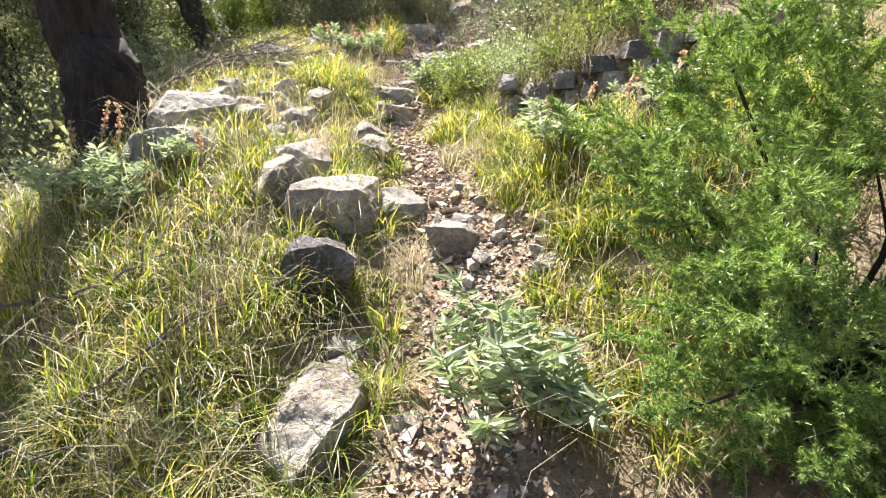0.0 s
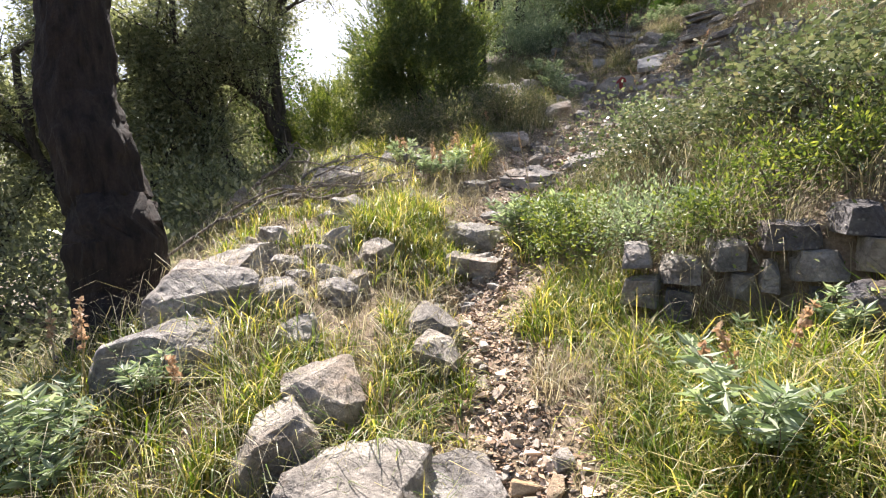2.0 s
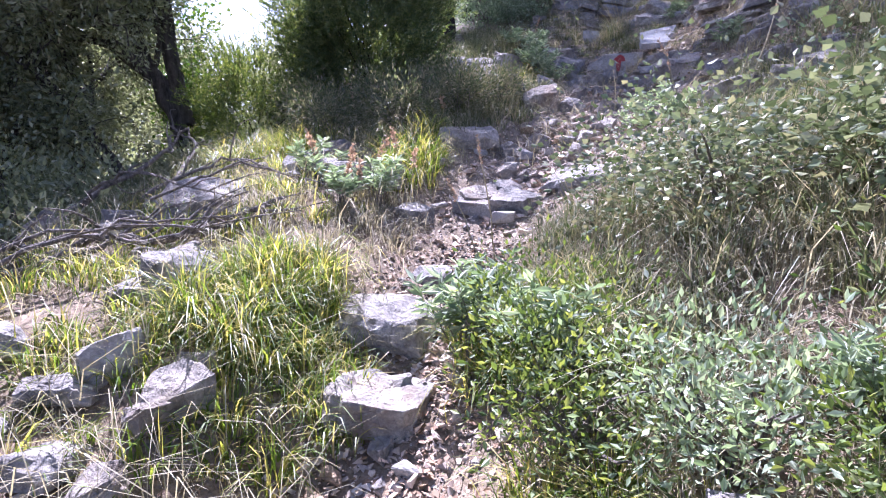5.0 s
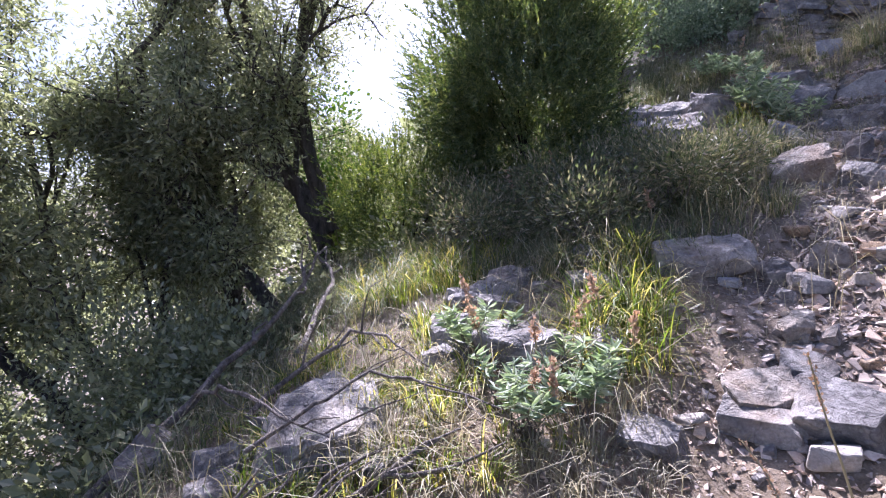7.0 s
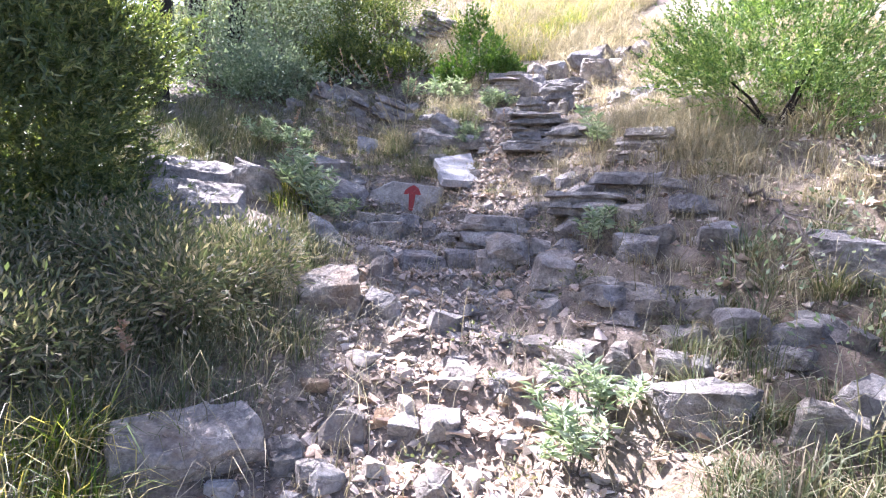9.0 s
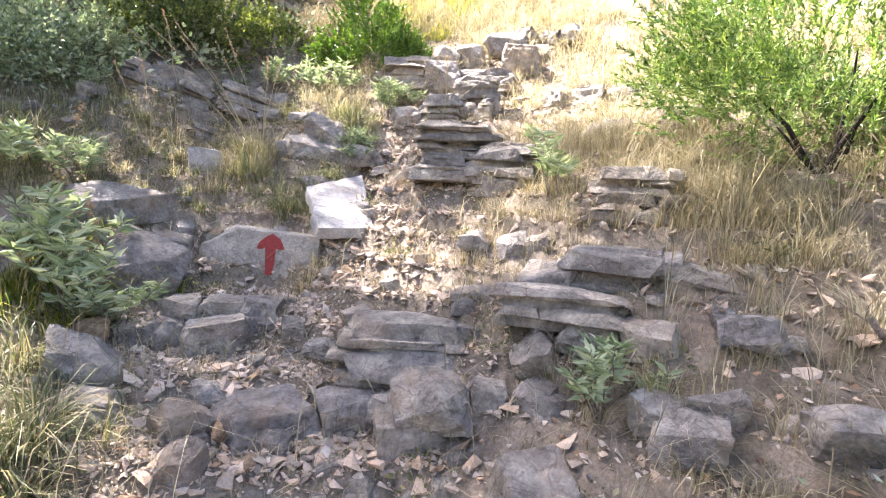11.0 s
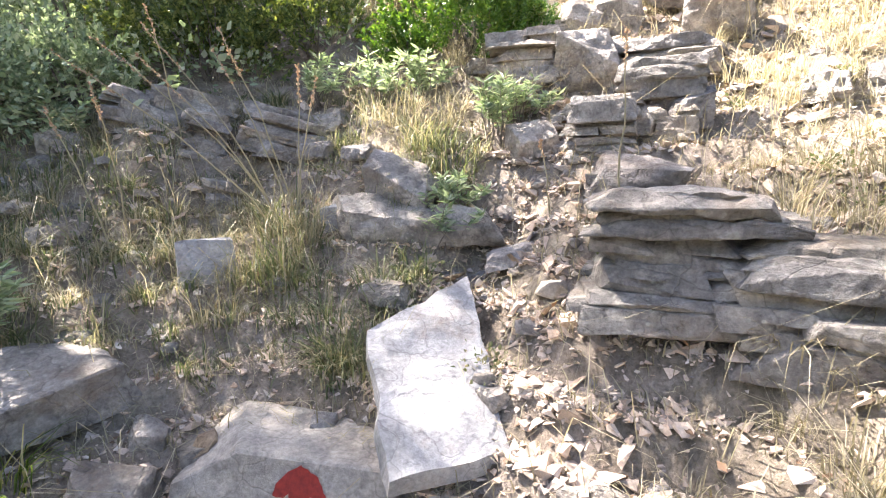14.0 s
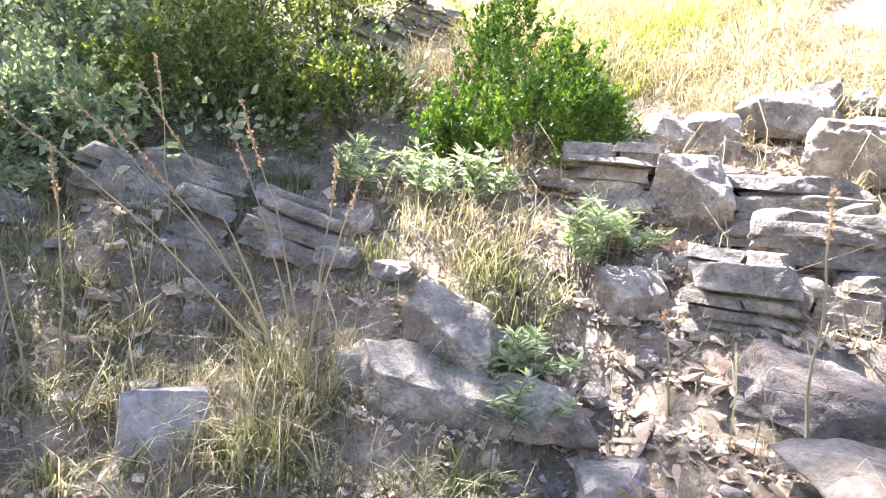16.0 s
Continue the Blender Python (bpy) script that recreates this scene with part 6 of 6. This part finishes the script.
def tree(name, label, x, y, trunks, radius, depth, leaf, per, material, bark, seed, limb=0.9, drift=(0, 0, 0.05), spread_=0.1, group="", forks=(5, 7, 8, 9, 10, 11, 13)):
    """trunks: lines of points from the root up, in metres off the root."""
    rng = np.random.RandomState(seed)
    top = new(name)
    z0 = gz(x, y) - 0.05
    top.matrix_world = pose(x, y, z0)
    tagged(top, label, "tree", group=group)
    tips = []
    for line in trunks:
        pts = curve_points(line, 14, radius * 0.12, rng)
        rad = np.linspace(radius, radius * 0.38, 14)
        rad[0] *= 1.35
        if radius > 0.2:
            rings, around = 110, 44
            pts_f = np.stack([np.interp(np.linspace(0, 13, rings), np.arange(14), pts[:, i]) for i in range(3)], 1)
            rad_f = np.interp(np.linspace(0, 13, rings), np.arange(14), rad)
            v, f = tube(pts_f, rad_f, around)
            axis_p = np.repeat(pts_f, around, 0)
            out = v - axis_p
            depth_ = np.array([abs(noise.noise(Vector((o[0] * 16, o[1] * 16, p[2] * 3.2)))) + 0.5 * abs(noise.noise(Vector((o[0] * 40, o[1] * 40, p[2] * 14)))) for o, p in zip(out, v)])
            v = axis_p + out * (0.92 + 0.3 * depth_)[:, None]
        else:
            v, f = tube(pts, rad, 14)
            v = v + rng.normal(0, radius * 0.04, v.shape)
        tr = new("trunk", mesh_from("trunk", v, f, bark))
        tr.parent = top
        for i in forks:
            d = rng.normal(0, 0.8, 3) + (pts[i] - pts[i - 2]) / np.linalg.norm(pts[i] - pts[i - 2])
            pieces = []
            limb_set(rng, pts[i], d, limb * rng.uniform(0.7, 1.2), radius * 0.35, depth, pieces, tips, np.array(drift))
            v, f = joined(pieces)
            new("branch", mesh_from("branch", v, f, bark)).parent = tr
    lv, lf = crown(tips, per, spread_, leaf, rng, 1.15)
    cr = new("crown", mesh_from("crown", lv, lf, material, False))
    cr.parent = top
    return top


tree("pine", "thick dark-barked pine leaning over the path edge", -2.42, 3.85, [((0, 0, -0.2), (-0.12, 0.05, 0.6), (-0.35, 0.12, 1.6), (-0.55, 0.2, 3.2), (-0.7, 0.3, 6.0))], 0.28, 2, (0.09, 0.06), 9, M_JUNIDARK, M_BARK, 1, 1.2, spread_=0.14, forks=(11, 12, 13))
tree("olive_tree", "old olive with several dark leaning trunks", -3.8, 8.7, [
    ((0, 0, 0), (-0.2, -0.1, 0.9), (-0.36, -0.25, 1.3), (-0.42, -0.45, 2.05), (-0.3, -0.65, 2.9)),
    ((-0.12, -0.02, 0.55), (-0.3, -0.15, 1.05), (-0.62, -0.5, 1.42), (-1.0, -0.9, 1.45), (-1.5, -1.2, 1.7)),
    ((-0.1, 0, 0.6), (-0.16, -0.14, 1.75), (-0.06, -0.25, 2.35), (0.22, -0.2, 2.9))], 0.1, 2, (0.06, 0.16), 20, M_OLIVE, M_OBARK, 2, 0.8)
SLANT = tree("olive_tree", "olive with a slanting dark trunk below the path", -4.1, 8.15, [((0, 0, 0), (-0.26, -0.15, 0.5), (-0.55, -0.45, 1.15), (-0.66, -0.65, 1.75), (-0.6, -0.8, 2.6))], 0.085, 2, (0.062, 0.165), 45, M_OLIVE, M_OBARK, 3, 0.8)
tree("olive_tree", "small olive on the falling slope", -5.7, 7.5, [((0, 0, 0), (-0.2, -0.1, 0.9), (-0.4, -0.3, 2.0), (-0.3, -0.4, 3.6)), ((0, 0, 0.3), (0.3, 0.2, 1.2), (0.3, 0.4, 2.4))], 0.08, 2, (0.068, 0.175), 52, M_OLIVE, M_OBARK, 4, 1.0)
SLIM = tree("slim_tree", "slender dark-trunked tree on the ridge", -0.6, 15.5, [((0, 0, 0), (0.1, 0, 1.2), (0.0, 0.1, 2.5), (0.2, 0, 4.2))], 0.07, 2, (0.07, 0.12), 12, M_OLIVE, M_OBARK, 5, 1.0, group="trees on the ridge", spread_=0.16)
for k, (bx, by, s, a) in enumerate(((-1.6, 16.8, 1.0, 200), (-3.0, 17.2, 1.1, 10), (0.5, 19.5, 1.3, 150), (-4.5, 19, 1.3, 75), (5.5, 26, 1.6, 220), (-2.0, 22, 1.5, 20), (2.5, 24, 1.5, 300))):
    copy_thing(SLIM, pose(bx, by, gz(bx, by) - 0.1, 0, 0, a) @ Matrix.Diagonal((s, s, s, 1)))
FAR = tree("olive_tree", "grey-green olive tree in the valley grove", -7.5, 10.5, [((0, 0, 0), (0.1, 0.1, 0.8), (-0.2, 0.2, 1.7), (0.1, 0.1, 2.8)), ((0, 0, 0.4), (0.4, -0.2, 1.2), (0.8, -0.3, 2.2))], 0.1, 2, (0.12, 0.2), 10, M_OLIVE, M_OBARK, 6, 1.0, group="valley olive trees", spread_=0.16)
for bx, by, s in ((-5.3, 8.9, 1.2), (-5.1, 7.0, 1.1), (-5.7, 5.9, 1.25), (-6.6, 9.6, 1.25), (-6.2, 3.6, 1.25), (-7.6, 6.8, 1.4), (-5.6, 1.4, 1.1)):
    copy_thing(SLANT, pose(bx, by, gz(bx, by) - 0.1, 0, 0, 70 * s + 40 * by) @ Matrix.Diagonal((s, s, s, 1)))
for k in range(26):
    r, a = rs.uniform(5, 24), rs.uniform(100, 205)
    bx, by = -4.5 + r * math.cos(radians(a)), 8 + r * math.sin(radians(a)) * 0.9
    if bx > -5.5 or (bx > -7 and by < 6) or 24 < math.degrees(math.atan2(-0.5 - bx, by - 4.3)) < 37:
        continue
    s = rs.uniform(0.8, 1.35)
    copy_thing(FAR, pose(bx, by, gz(bx, by) - 0.1, 0, 0, rs.uniform(0, 360)) @ Matrix.Diagonal((s, s, s, 1)))
for k, (bx, by, br, bh) in enumerate(((-4.6, 5.4, 0.9, 1.2), (-4.4, 3.6, 0.9, 1.3), (-3.9, 6.6, 0.6, 0.8), (-5.2, 6.9, 0.9, 1.2), (-4.3, 2.2, 0.8, 1.1), (-3.6, 1.2, 0.6, 0.8), (-3.0, 9.8, 0.6, 1.0), (-5.2, 10.6, 1.0, 1.6), (-6.5, 8.8, 1.0, 1.4), (-3.4, 11.2, 0.8, 1.4), (-6.5, 12.5, 1.2, 1.8))):
    shrub("green_shrub", "leafy shrub on the falling slope below the path", "bush", bx, by, br, bh, 90, 70, (0.05, 0.26), M_OLIVE, 70 + k, up=0.5, group="shrubs below the path", clump_r=0.18)
shrub("leafy_sapling", "sunlit young tree with round bright leaves", "tree", -4.5, 9.6, 0.35, 2.6, 50, 50, (0.06, 0.4), M_MASTIC, 90, up=0.5, clump_r=0.14)


# ---- low scrub that covers the slopes beyond ----
def scrub(name, label, x, y, size, per, leaf, material, seed):
    rng = np.random.RandomState(seed)
    z = ground(x, y)
    idx = np.repeat(np.arange(len(x)), per)
    d = rng.normal(0, 1, (len(idx), 3)) * np.array((1, 1, 0.55))
    p = np.stack([x, y, z + size * 0.45], 1)[idx] + d * size[idx][:, None] * 0.45
    p[:, 2] = np.maximum(p[:, 2], z[idx] - 0.02)
    L = leaf * (0.5 + rng.rand(len(idx))) * (0.6 + size[idx])
    v, f = leaves(p, d + np.array((0, 0, 0.6)), L, L * 0.28, rng)
    tagged(new(name, mesh_from(name, v, f, material, False)), label, "scrub", kind="stuff")


sx1, sy1 = rs.uniform(-9, -2.7, 900), rs.uniform(-1, 14, 900)
scrub("scrub", "low grey-green scrub covering the falling slope", sx1, sy1, rs.uniform(0.15, 0.5, 900), 42, 0.065, M_OLIVE, 1)
sx2, sy2 = rs.uniform(-3, 2.4, 330), rs.uniform(12.4, 19, 330)
scrub("scrub", "green scrub on the slope above the ledges", sx2, sy2, rs.uniform(0.15, 0.55, 330), 60, 0.06, M_SAGE, 2)
sx3, sy3 = rs.uniform(-30, 40, 1800), rs.uniform(15, 60, 1800)
scrub("scrub", "far scrub covering the hill", sx3, sy3, rs.uniform(0.4, 1.3, 1800), 24, 0.24, M_OLIVE, 3)
sx4, sy4 = rs.uniform(-45, -9, 1200), rs.uniform(-15, 45, 1200)
scrub("scrub", "far scrub in the valley", sx4, sy4, rs.uniform(0.4, 1.2, 1200), 24, 0.24, M_OLIVE, 4)
sx5, sy5 = rs.uniform(1.8, 6.5, 260), rs.uniform(0, 7.2, 260)
scrub("scrub", "low scrub on the rising bank", sx5, sy5, rs.uniform(0.1, 0.35, 260), 70, 0.035, M_SAGE, 5)
sx6, sy6 = rs.uniform(0.3, 5.0, 130), rs.uniform(6.5, 13, 130)
scrub("scrub", "small creeping herbs between the stones", sx6, sy6, rs.uniform(0.05, 0.14, 130), 60, 0.03, M_OLIVEGRASS, 6)
grass("grass", "rough grass on the falling slope below the path", [(-3.4, 5.5, 1.0, 2.2, 240, 0.12, 0.35), (-3.0, 7.8, 0.9, 0.9, 160, 0.15, 0.4), (-3.6, 2.2, 1.0, 2.0, 260, 0.15, 0.4), (-1.6, 11.3, 1.8, 1.2, 300, 0.15, 0.4), (2.6, 4.6, 1.0, 1.8, 200, 0.15, 0.35), (1.9, 5.9, 0.9, 0.6, 120, 0.12, 0.35)], 34, 0.08, M_OLIVEGRASS, 0.0032)

# trunks stand on the ridge; the unseen crowns are shaped to shade the steps
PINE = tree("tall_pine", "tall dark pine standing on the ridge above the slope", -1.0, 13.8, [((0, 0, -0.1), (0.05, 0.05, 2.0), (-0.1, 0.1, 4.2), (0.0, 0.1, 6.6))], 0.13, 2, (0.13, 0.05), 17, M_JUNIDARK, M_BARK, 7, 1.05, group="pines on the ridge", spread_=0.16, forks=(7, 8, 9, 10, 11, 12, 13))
# copies placed and scaled so that their shadows reach the steps and right bank
for bx, by, s, a in ((-0.1, 15.2, 1.0, 130), (-1.25, 12.5, 1.15, 250), (-0.45, 13.3, 0.95, 20), (-2.6, 15.4, 1.1, 310)):
    copy_thing(PINE, pose(bx, by, gz(bx, by) - 0.1, 0, 0, a) @ Matrix.Diagonal((s, s, s, 1)))
